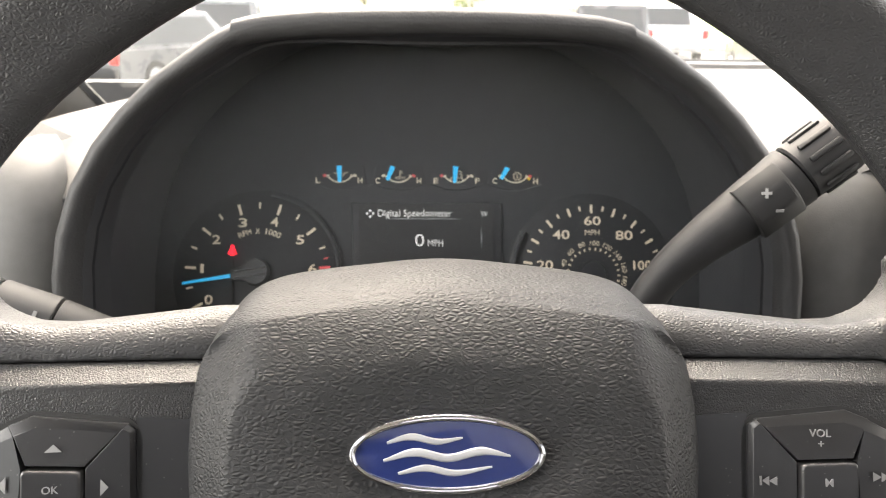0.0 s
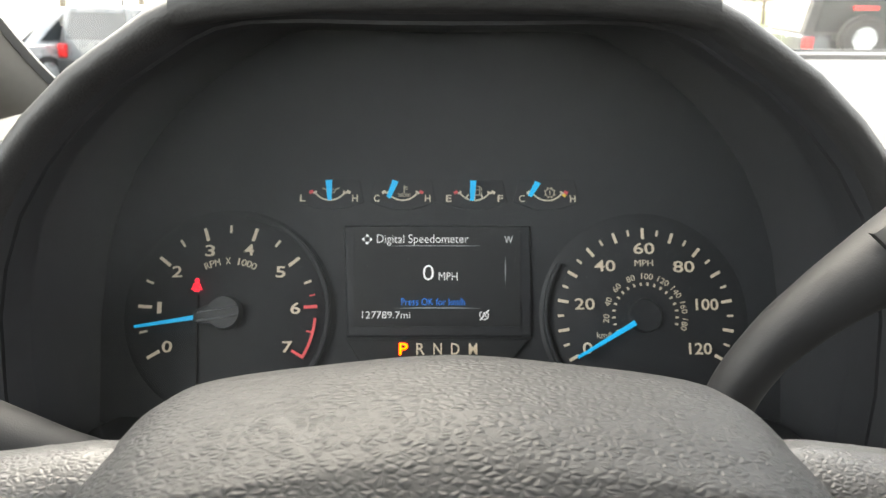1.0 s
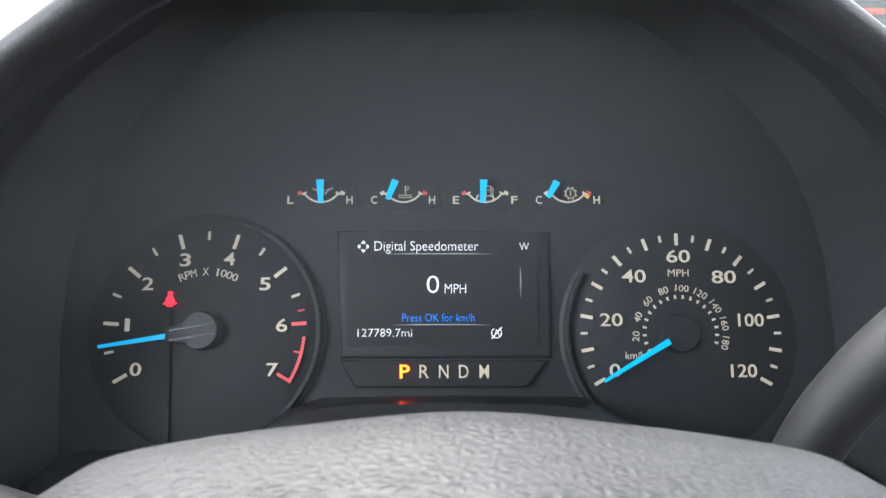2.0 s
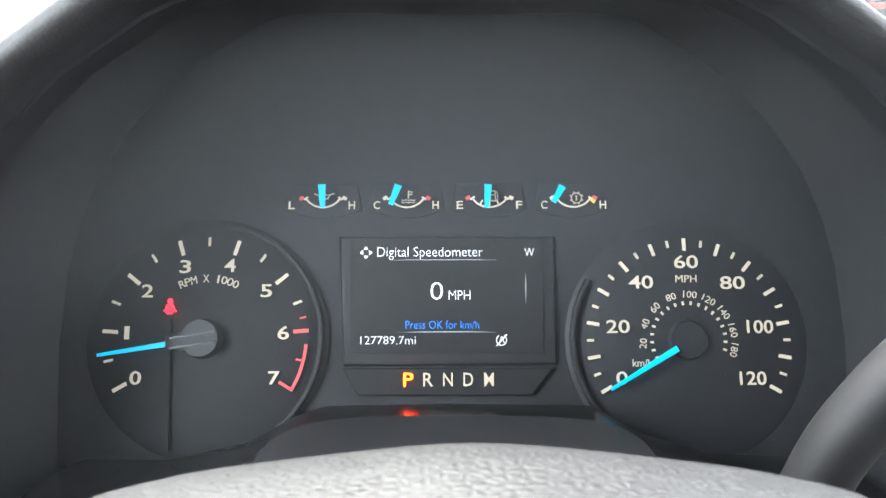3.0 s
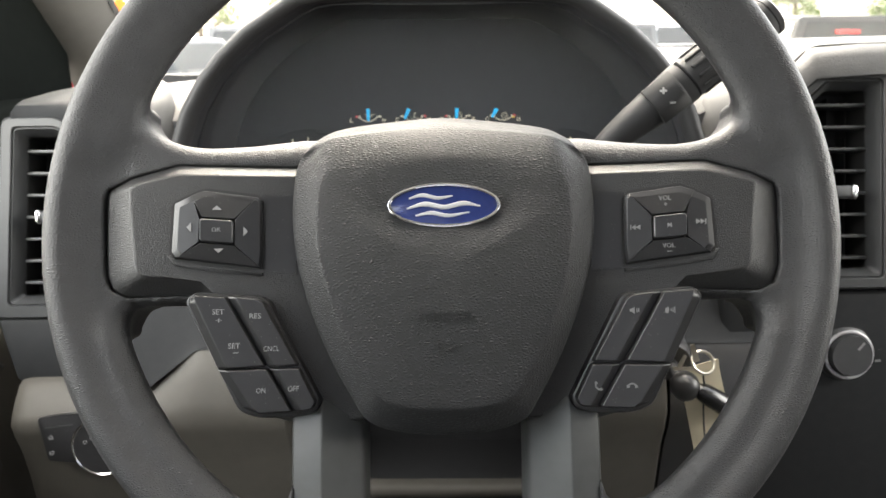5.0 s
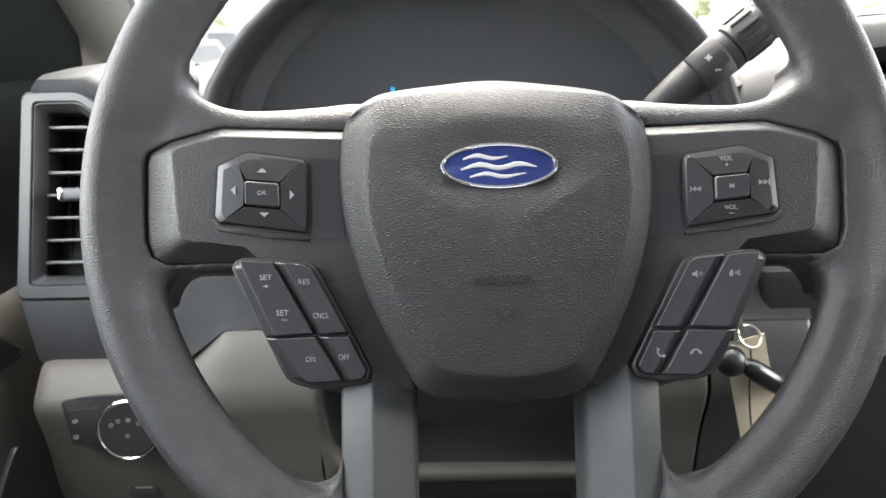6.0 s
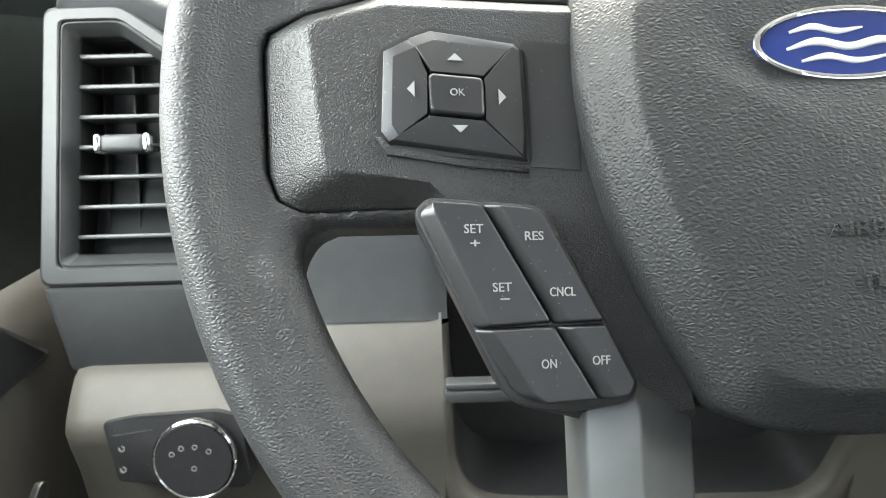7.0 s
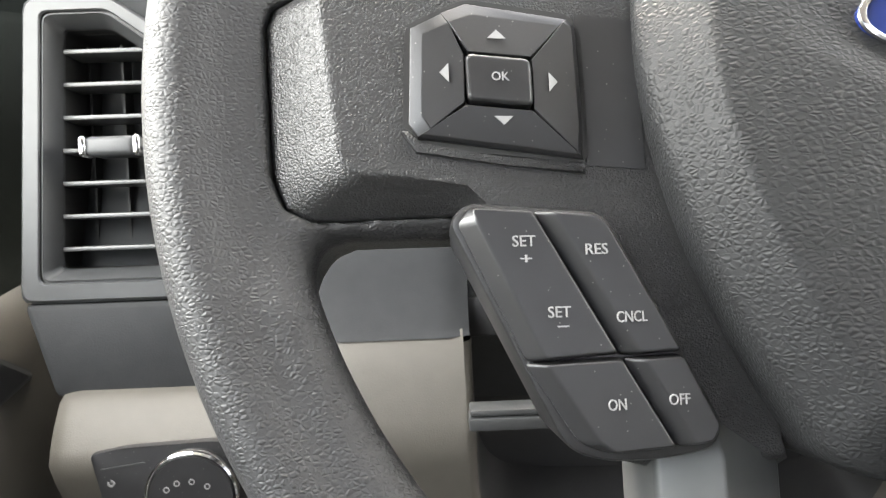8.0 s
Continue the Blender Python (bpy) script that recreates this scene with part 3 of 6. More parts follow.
# print on the switches
def up_sign(parent, at, w, h, turn, u):
    bm = slab([(-w / 2, -h / 2), (w / 2, -h / 2), (0, h / 2)], 0, 0.0003)
    ob = part("arrow_mark", bm, PRINT, parent)
    ob.matrix_basis = Matrix.Translation((at[0], at[1], arm_height(u) + 0.0041)) @ pose(0, 0, 0, 0, 9.1 if u < 0 else -9.1, 0) @ pose(0, 0, 0, 0, 0, turn)


def on_arm(text, parent, x, y, h, lift, w=None, material=PRINT, turn=0.0):
    tip = 9.1 if x < 0 else -9.1
    return words(text, parent, material, (0, 0), h, w, name="lettering", m=Matrix.Translation((x, y, arm_height(x) + lift)) @ pose(0, 0, 0, 0, tip, turn), bold=0.003)


pads = [o for o in wheel.children if o.name.startswith("switch_pad")]
pods = [o for o in wheel.children if o.name.startswith("switch_pod")]
LP, RP = pads
for at, turn in (((-0.1086, 0.0010), 0), ((-0.1212, -0.0085), 90), ((-0.0953, -0.0103), -90), ((-0.1076, -0.0197), 180)):
    up_sign(LP, at, 0.0045, 0.0021, turn, at[0])
on_arm("OK", LP, -0.1082, -0.0098, 0.0020, 0.0062)
on_arm("M", RP, 0.1079, -0.0100, 0.0022, 0.0062)
on_arm("VOL", RP, 0.1068, 0.0034, 0.0021, 0.0042)
on_arm("+", RP, 0.1070, 0.0004, 0.0022, 0.0042)
on_arm("VOL", RP, 0.1078, -0.0196, 0.0021, 0.0042)
on_arm("-", RP, 0.1080, -0.0225, 0.0024, 0.0042, 0.002)


def skip_mark(parent, x, y, s):
    bm = slab([(-0.0022 * s, 0.0013), (-0.0022 * s, -0.0013), (0, 0)][::s], 0, 0.0003)
    slab([(0, 0.0013), (0, -0.0013), (0.002 * s, 0)][:: -1 if s < 0 else 1], 0, 0.0003, bm=bm)
    slab([(0.002 * s, 0.0013), (0.002 * s, -0.0013), (0.0026 * s, -0.0013), (0.0026 * s, 0.0013)], 0, 0.0003, bm=bm)
    ob = part("skip_mark", bm, PRINT_DIM, parent)
    ob.matrix_basis = Matrix.Translation((x, y, arm_height(x) + 0.0041)) @ pose(0, 0, 0, 0, -9.1, 0)


skip_mark(RP, 0.0928, -0.0105, -1)
skip_mark(RP, 0.1228, -0.0085, 1)
LD, RD = pods
for txt, x, y, w in (("SET", -0.1053, -0.0487, 0.0052), ("+", -0.1050, -0.0526, 0.0026), ("SET", -0.0981, -0.0645, 0.0052), ("-", -0.0974, -0.0677, 0.0026), ("RES", -0.0888, -0.0508, 0.0052), ("CNCL", -0.0815, -0.0661, 0.0072), ("ON", -0.0861, -0.0853, 0.0042), ("OFF", -0.0715, -0.0849, 0.0050)):
    on_arm(txt, LD, x, y, 0.0024, 0.0117, w)


def icon(parent, x, y, bms):
    ob = part("switch_icon", bms, PRINT_DIM, parent)
    ob.matrix_basis = Matrix.Translation((x, y, arm_height(x) + 0.0113)) @ pose(0, 0, 0, 0, -9.1, 0)


bm = slab(mm((-2, -0.7), (-1, -0.7), (0.3, -1.8), (0.3, 1.8), (-1, 0.7), (-2, 0.7)), 0, 0.0003)
for k in (1.1, 1.9):
    slab(mm((k, -1), (k + 0.4, -1), (k + 0.4, 1), (k, 1)), 0, 0.0003, bm=bm)
icon(RD, 0.0888, -0.0505, bm)
bm = slab(mm((-2.2, 0.6), (-0.8, 1.6), (-0.4, 0.2), (-1, -1.6), (-2.2, -1.2)), 0, 0.0003)
for k in (0.3, 1.1, 1.9):
    slab(mm((k, -0.5 - k * 0.5), (k + 0.4, -0.5 - k * 0.5), (k + 0.4, 0.5 + k * 0.5), (k, 0.5 + k * 0.5)), 0, 0.0003, bm=bm)
icon(RD, 0.1050, -0.0505, bm)


def handset(turn):
    bm = ring_arc((0, -0.0016), 0.0018, 0.0026, -55, 55, 0, 0.0003, 10)
    slab(mm((-2.6, -1.3), (-1.2, -1.3), (-1.2, -0.1), (-2.4, -0.1)), 0, 0.0003, bm=bm)
    slab(mm((1.2, -1.3), (2.6, -1.3), (2.4, -0.1), (1.2, -0.1)), 0, 0.0003, bm=bm)
    bmesh.ops.rotate(bm, verts=bm.verts, matrix=Matrix.Rotation(radians(turn), 3, "Z"))
    return bm


icon(RD, 0.0712, -0.0862, handset(130))
icon(RD, 0.0868, -0.0852, handset(0))

# raised words and horn sign on the airbag cover
words("AIRBAG", hub, AIRBAG, (0, 0), 0.0042, 0.0255, z=0, depth=0.0007, m=Matrix.Translation((-0.0005, -0.0520, 0.00685)) @ pose(0, 0, 0, -2.6, 0, 0))
bm = slab(mm((-4.2, -2.4), (-3.4, -2.4), (-3.4, 2.4), (-4.2, 2.4)), 0, 0.0006)
slab(mm((-1.4, -1.2), (1.5, -2), (4.4, 0.9), (4.4, 1.6), (-1.4, 1.6)), 0, 0.0006, bm=bm)
part("horn_sign", bm, AIRBAG, hub).matrix_basis = Matrix.Translation((-0.0002, -0.0660, 0.0077)) @ pose(0, 0, 0, -2.6, 0, 0)

# oval badge: blue dish, bright rim, plain flowing strokes
def oval(rx, ry, n=64):
    return [(rx * math.cos(2 * math.pi * k / n), ry * math.sin(2 * math.pi * k / n)) for k in range(n)]


badge = part("badge", slab(oval(0.0262, 0.0102), -0.004, 0.0004, 0.0006, 2), BADGE_BLUE, wheel, "blue oval badge with silver rim and strokes")
rings = []
for k in range(65):
    a = 2 * math.pi * k / 64
    rings.append([((0.0258 + 0.0010 * math.cos(b)) * math.cos(a), (0.0098 + 0.0010 * math.cos(b)) * math.sin(a), 0.0005 + 0.0008 * math.sin(b)) for b in (2 * math.pi * j / 8 for j in range(8))])
part("badge_rim", loft(rings), CHROME, badge, "bright silver rim")
bm = bmesh.new()
for pts, rad in (
    ([(-16.5, 3.2), (-10.0, 4.8), (-3.0, 3.4), (4.0, 4.4)], (0.4, 1.0, 0.9, 0.3)),
    ([(-17.5, -1.6), (-9.0, 0.6), (0.0, -1.0), (9.0, 0.8), (17.0, -0.6)], (0.4, 1.2, 1.1, 1.2, 0.3)),
    ([(-13.5, -5.0), (-6.0, -3.6), (2.0, -5.0), (12.0, -3.4)], (0.4, 1.0, 0.9, 0.3)),
):
    path = spline([(p[0] * MM, p[1] * MM, 0.0005) for p in pts], 6)
    n = len(path)
    sweep(path, [np.interp(i / (n - 1) * (len(rad) - 1), range(len(rad)), rad) * MM for i in range(n)], 8, True, bm)
for v in bm.verts:
    v.co.z = 0.0005 + (v.co.z - 0.0005) * 0.5
part("badge_stroke", bm, SILVER, badge, "silver flowing strokes")

# ---- instrument cluster: local x right, y up along its face, z towards the driver ----
FACE = pose(0, 0.2984, 0, 64)
cluster = thing("instrument_cluster", FACE, "dark instrument cluster with blue needles and lit display", "instrument cluster")
part("face_plate", slab(mm((-190, -104), (190, -104), (200, -40), (192, 20), (168, 70), (110, 112), (-110, 112), (-168, 70), (-192, 20), (-200, -40)), -0.012, -0.004, 0), CLUSTER, cluster, "matt dark face plate")
TC, SC = (-0.1125, -0.0474), (0.1076, -0.0487)
Z0, Z1 = 0.0, 0.0003


def dial(c, name):
    bm = bmesh.new()
    bmesh.ops.create_cone(bm, cap_ends=True, radius1=0.0570, radius2=0.0515, depth=0.003, segments=96)
    for v in bm.verts:
        v.co += Vector((c[0], c[1], -0.0032))
    d = part(name, bm, CLUSTER, cluster, "round dark dial")
    rings = []
    for k in range(97):
        a = radians((8 if c is TC else -128) + (132 if c is TC else 70) * k / 96)
        rings.append([(c[0] + r * math.sin(a), c[1] + r * math.cos(a), z) for r, z in ((0.0515, -0.004), (0.0512, 0.0008), (0.0522, 0.0016), (0.0535, 0.0012), (0.0540, -0.004))])
    part("dial_bezel", loft(rings, False), CLUSTER, d, "thin raised bezel", angle=60)
    return d


tacho, speedo = dial(TC, "tachometer"), dial(SC, "speedometer")
for k in range(15):
    a = -120 + k * 120 / 7
    if k < 13:
        big = k % 2 == 0
        part("tick", bar(TC, 0.0400 if big else 0.0425, 0.0470 if big else 0.0466, a, 0.0017 if big else 0.0012, Z0, Z1), DIALRED if k == 12 else DIALNUM, tacho)
part("tick", bar(TC, 0.0436, 0.0466, -120 + 11.55 * 120 / 7, 0.0008, Z0, Z1), DIALRED, tacho)
part("red_zone", ring_arc(TC, 0.0452, 0.0466, -120 + 12.45 * 120 / 7, 120, Z0, Z1, 20), DIALRED, tacho)
part("tick", bar(TC, 0.0392, 0.0466, 120, 0.0014, Z0, Z1), DIALRED, tacho)
part("tick", bar(TC, 0.0425, 0.0452, -120 + 13 * 120 / 7, 0.0009, Z0, Z1), DIALRED, tacho)
for n, (x, y) in enumerate(((-143.3, -65.0), (-148.4, -44.7), (-140.0, -25.6), (-123.2, -14.4), (-102.6, -13.9), (-85.5, -25.7), (-77.1, -44.9), (-80.8, -65.2))):
    words(str(n), tacho, DIALNUM, (x * MM, y * MM), 0.0058, 0.0022 if n == 1 else 0.0052, z=Z0, name="numeral", bold=0.012)
for i, ch in enumerate("RPM X 1000"):
    if ch != " ":
        a = -24.5 + 49.5 * i / 9
        words(ch, tacho, DIALNUM, (-0.1121 + 0.0295 * math.sin(radians(a)), -0.0494 + 0.0295 * math.cos(radians(a))), 0.0036, 0.0008 if ch == "1" else 0.0027, -a, z=Z0, name="lettering")
for k in range(25):
    a = -120 + 10 * k
    big = k % 2 == 0
    part("tick", bar(SC, 0.0412 if big else 0.0432, 0.0469 if big else 0.0464, a, 0.0016 if big else 0.0012, Z0, Z1), DIALNUM, speedo)
for txt, x, y, w in (("0", 76.5, -65.7, 5.2), ("20", 75.6, -42.5, 10.6), ("40", 86.9, -22.1, 11.2), ("60", 108.2, -12.7, 11.2), ("80", 129.1, -22.5, 11.4), ("100", 140.5, -42.7, 12.0), ("120", 135.8, -65.9, 12.0)):
    words(txt, speedo, DIALNUM, (x * MM, y * MM), 0.0058, w * MM, z=Z0, name="numeral", bold=0.01)
words("MPH", speedo, DIALNUM, (0.1078, -0.0206), 0.0033, 0.0098, z=Z0)
words("km/h", speedo, DIALNUM, (0.0860, -0.0589), 0.0034, 0.0088, z=Z0)
for i, txt in enumerate(("20", "40", "60", "80", "100", "120", "140", "160", "180")):
    a = -94 + 24.6 * i
    words(txt, speedo, DIALNUM, (SC[0] + 0.0209 * math.sin(radians(a)), SC[1] + 0.0209 * math.cos(radians(a))), 0.0031, 0.0046 if len(txt) < 3 else 0.0062, -a if a > -80 else 84, z=Z0, name="numeral")
for i in range(19):
    a = -118 + 12.4 * i
    part("tick", bar(SC, 0.0160, 0.0177, a, 0.0010, Z0, Z1), DIALNUM, speedo)


def needle(c, a, r0, r1, w0, w1, parent):
    s, co = math.sin(radians(a)), math.cos(radians(a))
    pts = [(c[0] + r * s + k * co, c[1] + r * co - k * s) for r, k in ((r0, -w0 / 2), (r1, -w1 / 2), (r1, w1 / 2), (r0, w0 / 2))]
    return part("needle", slab(pts, 0.0035, 0.0047, 0.0003, 1), NEEDLE, parent, "glowing blue needle")


needle(TC, -99.0, 0.0165, 0.0475, 0.0024, 0.0014, tacho)
needle(SC, -120.6, 0.0075, 0.0430, 0.0028, 0.0014, speedo)
for c, pr, off in ((TC, tacho, (-0.001, 0.0)), (SC, speedo, (0, 0))):
    bm = bmesh.new()
    bmesh.ops.create_cone(bm, cap_ends=True, radius1=0.0092, radius2=0.0082, depth=0.006 if pr is tacho else 0.002, segments=40)
    for v in bm.verts:
        v.co += Vector((c[0] + off[0], c[1] + off[1], 0.0028 if pr is tacho else 0.0))
    cap = part("needle_cap", bm, CLUSTER_IN if pr is tacho else CLUSTER, pr, "round dark needle cap")
    if pr is tacho:
        part("needle_root", slab([(c[0] - 0.0165, c[1] - 0.0052), (c[0] - 0.004, c[1] - 0.0066), (c[0] - 0.004, c[1] + 0.0062), (c[0] - 0.0165, c[1] + 0.0006)], 0.001, 0.0052, 0.0006, 2), CLUSTER_IN, cap)
        for k in (-0.0022, 0.0022):
            part("cap_slot", slab([(c[0] - 0.014, c[1] - 0.0028 + k), (c[0] + 0.006, c[1] + 0.0002 + k), (c[0] + 0.006, c[1] + 0.0012 + k), (c[0] - 0.014, c[1] - 0.0018 + k)], 0.0055, 0.0062), GLOSS, cap)
# seat belt warning, as a plain lit shape
wc = (-0.1293, -0.0326)
bm = ring_arc((wc[0], wc[1] + 0.0023), 0.0, 0.0012, 0, 360, Z0, Z1, 14)
slab([(wc[0] + x * MM, wc[1] + y * MM) for x, y in ((-2.3, -1.6), (2.3, -1.6), (1.5, 0.8), (0.8, 1.1), (-0.8, 1.1), (-1.5, 0.8))], Z0, Z1, bm=bm)
slab([(wc[0] + x * MM, wc[1] + y * MM) for x, y in ((-3.0, -2.6), (3.0, -2.6), (3.0, -1.9), (-3.0, -1.9))], Z0, Z1, bm=bm)
slab([(wc[0] + x * MM, wc[1] + y * MM) for x, y in ((-1.4, -3.6), (1.4, -3.6), (1.4, -2.9), (-1.4, -2.9))], Z0, Z1, bm=bm)
part("warning_light", bm, WARNRED, tacho, "lit red seat belt warning sign")
bm = slab([(wc[0] + x * MM, wc[1] + y * MM) for x, y in ((-1.5, 0.9), (-1.1, 1.1), (1.9, -1.5), (1.4, -1.6))], Z1, Z1 + 0.0002)
part("warning_mark", bm, DISPLAY, tacho)

# four small gauges
for i, (l, r, ln, rn, gx, tip, foot) in enumerate((("L", "H", -74.9, -46.9, -60.4, (-60.7, 24.3), (-60.1, 13.4)), ("C", "H", -35.2, -7.7, -21.2, (-25.0, 24.0), (-28.6, 14.8)), ("E", "F", 3.7, 31.5, 17.6, (16.9, 24.2), (16.1, 13.2)), ("C", "H", 43.2, 70.7, 57.0, (51.6, 23.4), (47.2, 15.8)))):
    win = [(gx - 15.5, 25.5), (gx + 15.5, 25.5), (gx + 18, 13), (gx + 6, 9), (gx - 6, 9), (gx - 18, 13)]
    g = part("gauge", slab(mm(*win), -0.006, -0.0034, 0.0002, 1), CLUSTER, cluster, "small arc gauge with blue needle")
    gc = (gx * MM, 0.0229)
    part("gauge_arc", ring_arc(gc, 0.0092, 0.0100, 123, 237, Z0, Z1, 24), DIALNUM, g)
    words(l, g, DIALNUM, (ln * MM, 0.0144), 0.0037, 0.003, z=Z0, bold=0.008)
    words(r, g, DIALNUM, (rn * MM, 0.0144), 0.0037, 0.003, z=Z0, bold=0.008)
    for a, red in ((243, i in (0, 2)), (117, i in (1, 3))):
        part("gauge_tick", bar(gc, 0.0102, 0.0124, a, 0.0016, Z0, Z1), DIALRED if red else DIALNUM, g)
        part("gauge_tick", bar(gc, 0.0084, 0.0108, 180 + (a - 180) * 0.9, 0.0008, Z0, Z1), DIALNUM, g)
    if i == 3:
        part("gauge_tick", bar(gc, 0.0102, 0.0124, 126, 0.0016, Z0, Z1), DIALYEL, g)
    if i == 2:
        for a in (152, 180, 208):
            part("gauge_tick", bar(gc, 0.0070, 0.0092, a, 0.0007, Z0, Z1), DIALNUM, g)
    tip, foot = (tip[0], tip[1] - 0.7), (foot[0], foot[1] - 0.7)
    dx, dy = tip[0] - foot[0], tip[1] - foot[1]
    ln2 = math.hypot(dx, dy)
    px, py = dy / ln2, -dx / ln2
    part("needle", slab(mm((foot[0] - px * 1.1, foot[1] - py * 1.1), (foot[0] + px * 1.1, foot[1] + py * 1.1), (tip[0] + px * 1.7, tip[1] + py * 1.7), (tip[0] - px * 1.7, tip[1] - py * 1.7)), 0.0025, 0.0035), NEEDLE, g, "glowing blue needle")
    c = ((gx + (0.4, 0.8, 1.6, 1.4)[i]) * MM, (18.6, 18.4, 18.6, 17.6)[i] * MM)

    def dab(*pts, bm=None):
        return slab([(c[0] + x * MM, c[1] + y * MM) for x, y in pts], Z0, Z1, bm=bm)

    if i == 0:
        # oil can
        bm = dab((-2.4, -1.4), (2.0, -1.4), (2.8, 0.2), (2.2, 0.2), (1.6, -0.9), (-2.0, -0.9))
        dab((-2.4, -0.9), (-1.9, -0.9), (-1.9, 0.8), (-2.4, 0.8), bm=bm)
        dab((-2.4, 0.4), (1.6, 0.4), (1.6, 0.9), (-2.4, 0.9), bm=bm)
        dab((2.2, 0.2), (5.0, 1.2), (5.0, 1.7), (2.0, 0.8), bm=bm)
        dab((-4.6, 1.0), (-2.4, 0.2), (-2.4, 0.7), (-4.4, 1.5), bm=bm)
    elif i == 1:
        # thermometer over waves
        bm = dab((-0.3, -1.2), (0.3, -1.2), (0.3, 3.0), (-0.3, 3.0))
        for k in (0.8, 2.0):
            dab((0.3, k), (1.9, k), (1.9, k + 0.4), (0.3, k + 0.4), bm=bm)
        for k in (-1.7, -2.8):
            for q in (-3.2, -1.0, 1.2):
                dab((q, k), (q + 1.1, k - 0.4), (q + 2.2, k), (q + 2.2, k + 0.4), (q + 1.1, k), (q, k + 0.4), bm=bm)
    elif i == 2:
        # fuel pump
        bm = dab((-1.7, -2.6), (1.7, -2.6), (1.7, -2.0), (-1.7, -2.0))
        dab((-1.4, -2.0), (-0.9, -2.0), (-0.9, 2.6), (-1.4, 2.6), bm=bm)
        dab((0.9, -2.0), (1.4, -2.0), (1.4, 2.6), (0.9, 2.6), bm=bm)
        dab((-1.4, 2.2), (1.4, 2.2), (1.4, 2.7), (-1.4, 2.7), bm=bm)
        dab((-0.9, 0.4), (0.9, 0.4), (0.9, 0.8), (-0.9, 0.8), bm=bm)
        dab((2.0, -1.8), (2.4, -1.8), (2.4, 1.2), (1.8, 2.2), (1.5, 1.9), (2.0, 1.1), bm=bm)
    else:
        # cogged wheel
        bm = ring_arc(c, 0.0021, 0.0026, 0, 360, Z0, Z1, 24)
        for k in range(8):
            bar(c, 0.0026, 0.0032, k * 45 + 22, 0.0008, Z0, Z1, bm)
        dab((-0.3, -1.3), (0.3, -1.3), (0.3, 1.3), (-0.3, 1.3), bm=bm)
    part("gauge_icon", bm, DIALDIM, g)

# message display
part("display_frame", slab(mm((-53, 0), (48, 0), (48, -60), (-50, -60)), -0.006, -0.0014, 0.0020, 3), CLUSTER, cluster, "raised display surround")
scr = part("display", slab(mm((-47.4, -1.1), (42.0, -1.1), (41.5, -54.4), (-46.6, -54.4)), -0.002, -0.0006), DISPLAY, cluster, "lit message screen")
words("Digital Speedometer", scr, LCDWHITE, (-0.0103, -0.0084), 0.0046, 0.0489, z=Z0 - 0.0004, bold=-0.010)
words("0", scr, LCDWHITE, (-0.0072, -0.0259), 0.0083, 0.0058, z=Z0 - 0.0004, bold=-0.010)
words("MPH", scr, LCDWHITE, (0.0033, -0.0279), 0.0044, 0.0100, z=Z0 - 0.0004, bold=-0.010)
words("Press OK for km/h", scr, LCDBLUE, (-0.0047, -0.0414), 0.0037, 0.0336, z=Z0 - 0.0004, bold=-0.010)
words("127789.7mi", scr, LCDWHITE, (-0.0294, -0.0484), 0.0037, 0.0252, z=Z0 - 0.0004, bold=-0.010)
words("W", scr, LCDWHITE, (0.0358, -0.0080), 0.0037, 0.0044, z=Z0 - 0.0004, bold=-0.010)
bm = slab(mm((-29, -11.6), (21, -11.6), (10, -11.2), (-18, -11.2)), -0.0006, -0.0003)
slab(mm((-26, -44.9), (20.5, -44.9), (8, -44.4), (-14, -44.4)), -0.0006, -0.0003, bm=bm)
slab(mm((33.8, -32), (34.2, -24), (33.9, -17), (33.5, -24)), -0.0006, -0.0003, bm=bm)
part("screen_line", bm, LCDGREY, scr)
c = (-0.0400, -0.0080)
bm = bmesh.new()
for a in (0, 90, 180, 270):
    s, co = math.sin(radians(a)), math.cos(radians(a))
    slab([(c[0] + x * co + y * s, c[1] - x * s + y * co) for x, y in ((-0.0011, 0.0014), (0.0011, 0.0014), (0.0004, 0.0027), (-0.0004, 0.0027))], -0.0006, -0.0003, bm=bm)
part("screen_icon", bm, LCDWHITE, scr)
bm = ring_arc((0.0223, -0.0485), 0.0021, 0.0025, 30, 330, -0.0006, -0.0003, 24)
slab(mm((19.8, -51.0), (20.2, -51.3), (25.0, -46.0), (24.6, -45.7)), -0.0006, -0.0003, bm=bm)
slab(mm((21.2, -49.9), (21.6, -49.9), (22.5, -46.9), (22.1, -46.9)), -0.0006, -0.0002, bm=bm)
slab(mm((23.4, -49.9), (23.8, -49.9), (22.6, -46.9), (22.2, -46.9)), -0.0006, -0.0002, bm=bm)
part("screen_icon", bm, LCDWHITE, scr)
gear = part("gear_strip", slab(mm((-50.3, -60.9), (46, -60.9), (36, -73.2), (-43, -73.2)), -0.004, -0.0012, 0.0005, 1), DISPLAY, cluster, "gear position strip with lit letter")
for ch, x in zip("PRNDM", (-20.1, -11.2, -2.2, 7.0, 16.4)):
    words(ch, gear, GEARRED if ch == "P" else DIALNUM, (x * MM, -0.0661), 0.0060, 0.0044, z=-0.0009, name="gear_letter", bold=0.004)
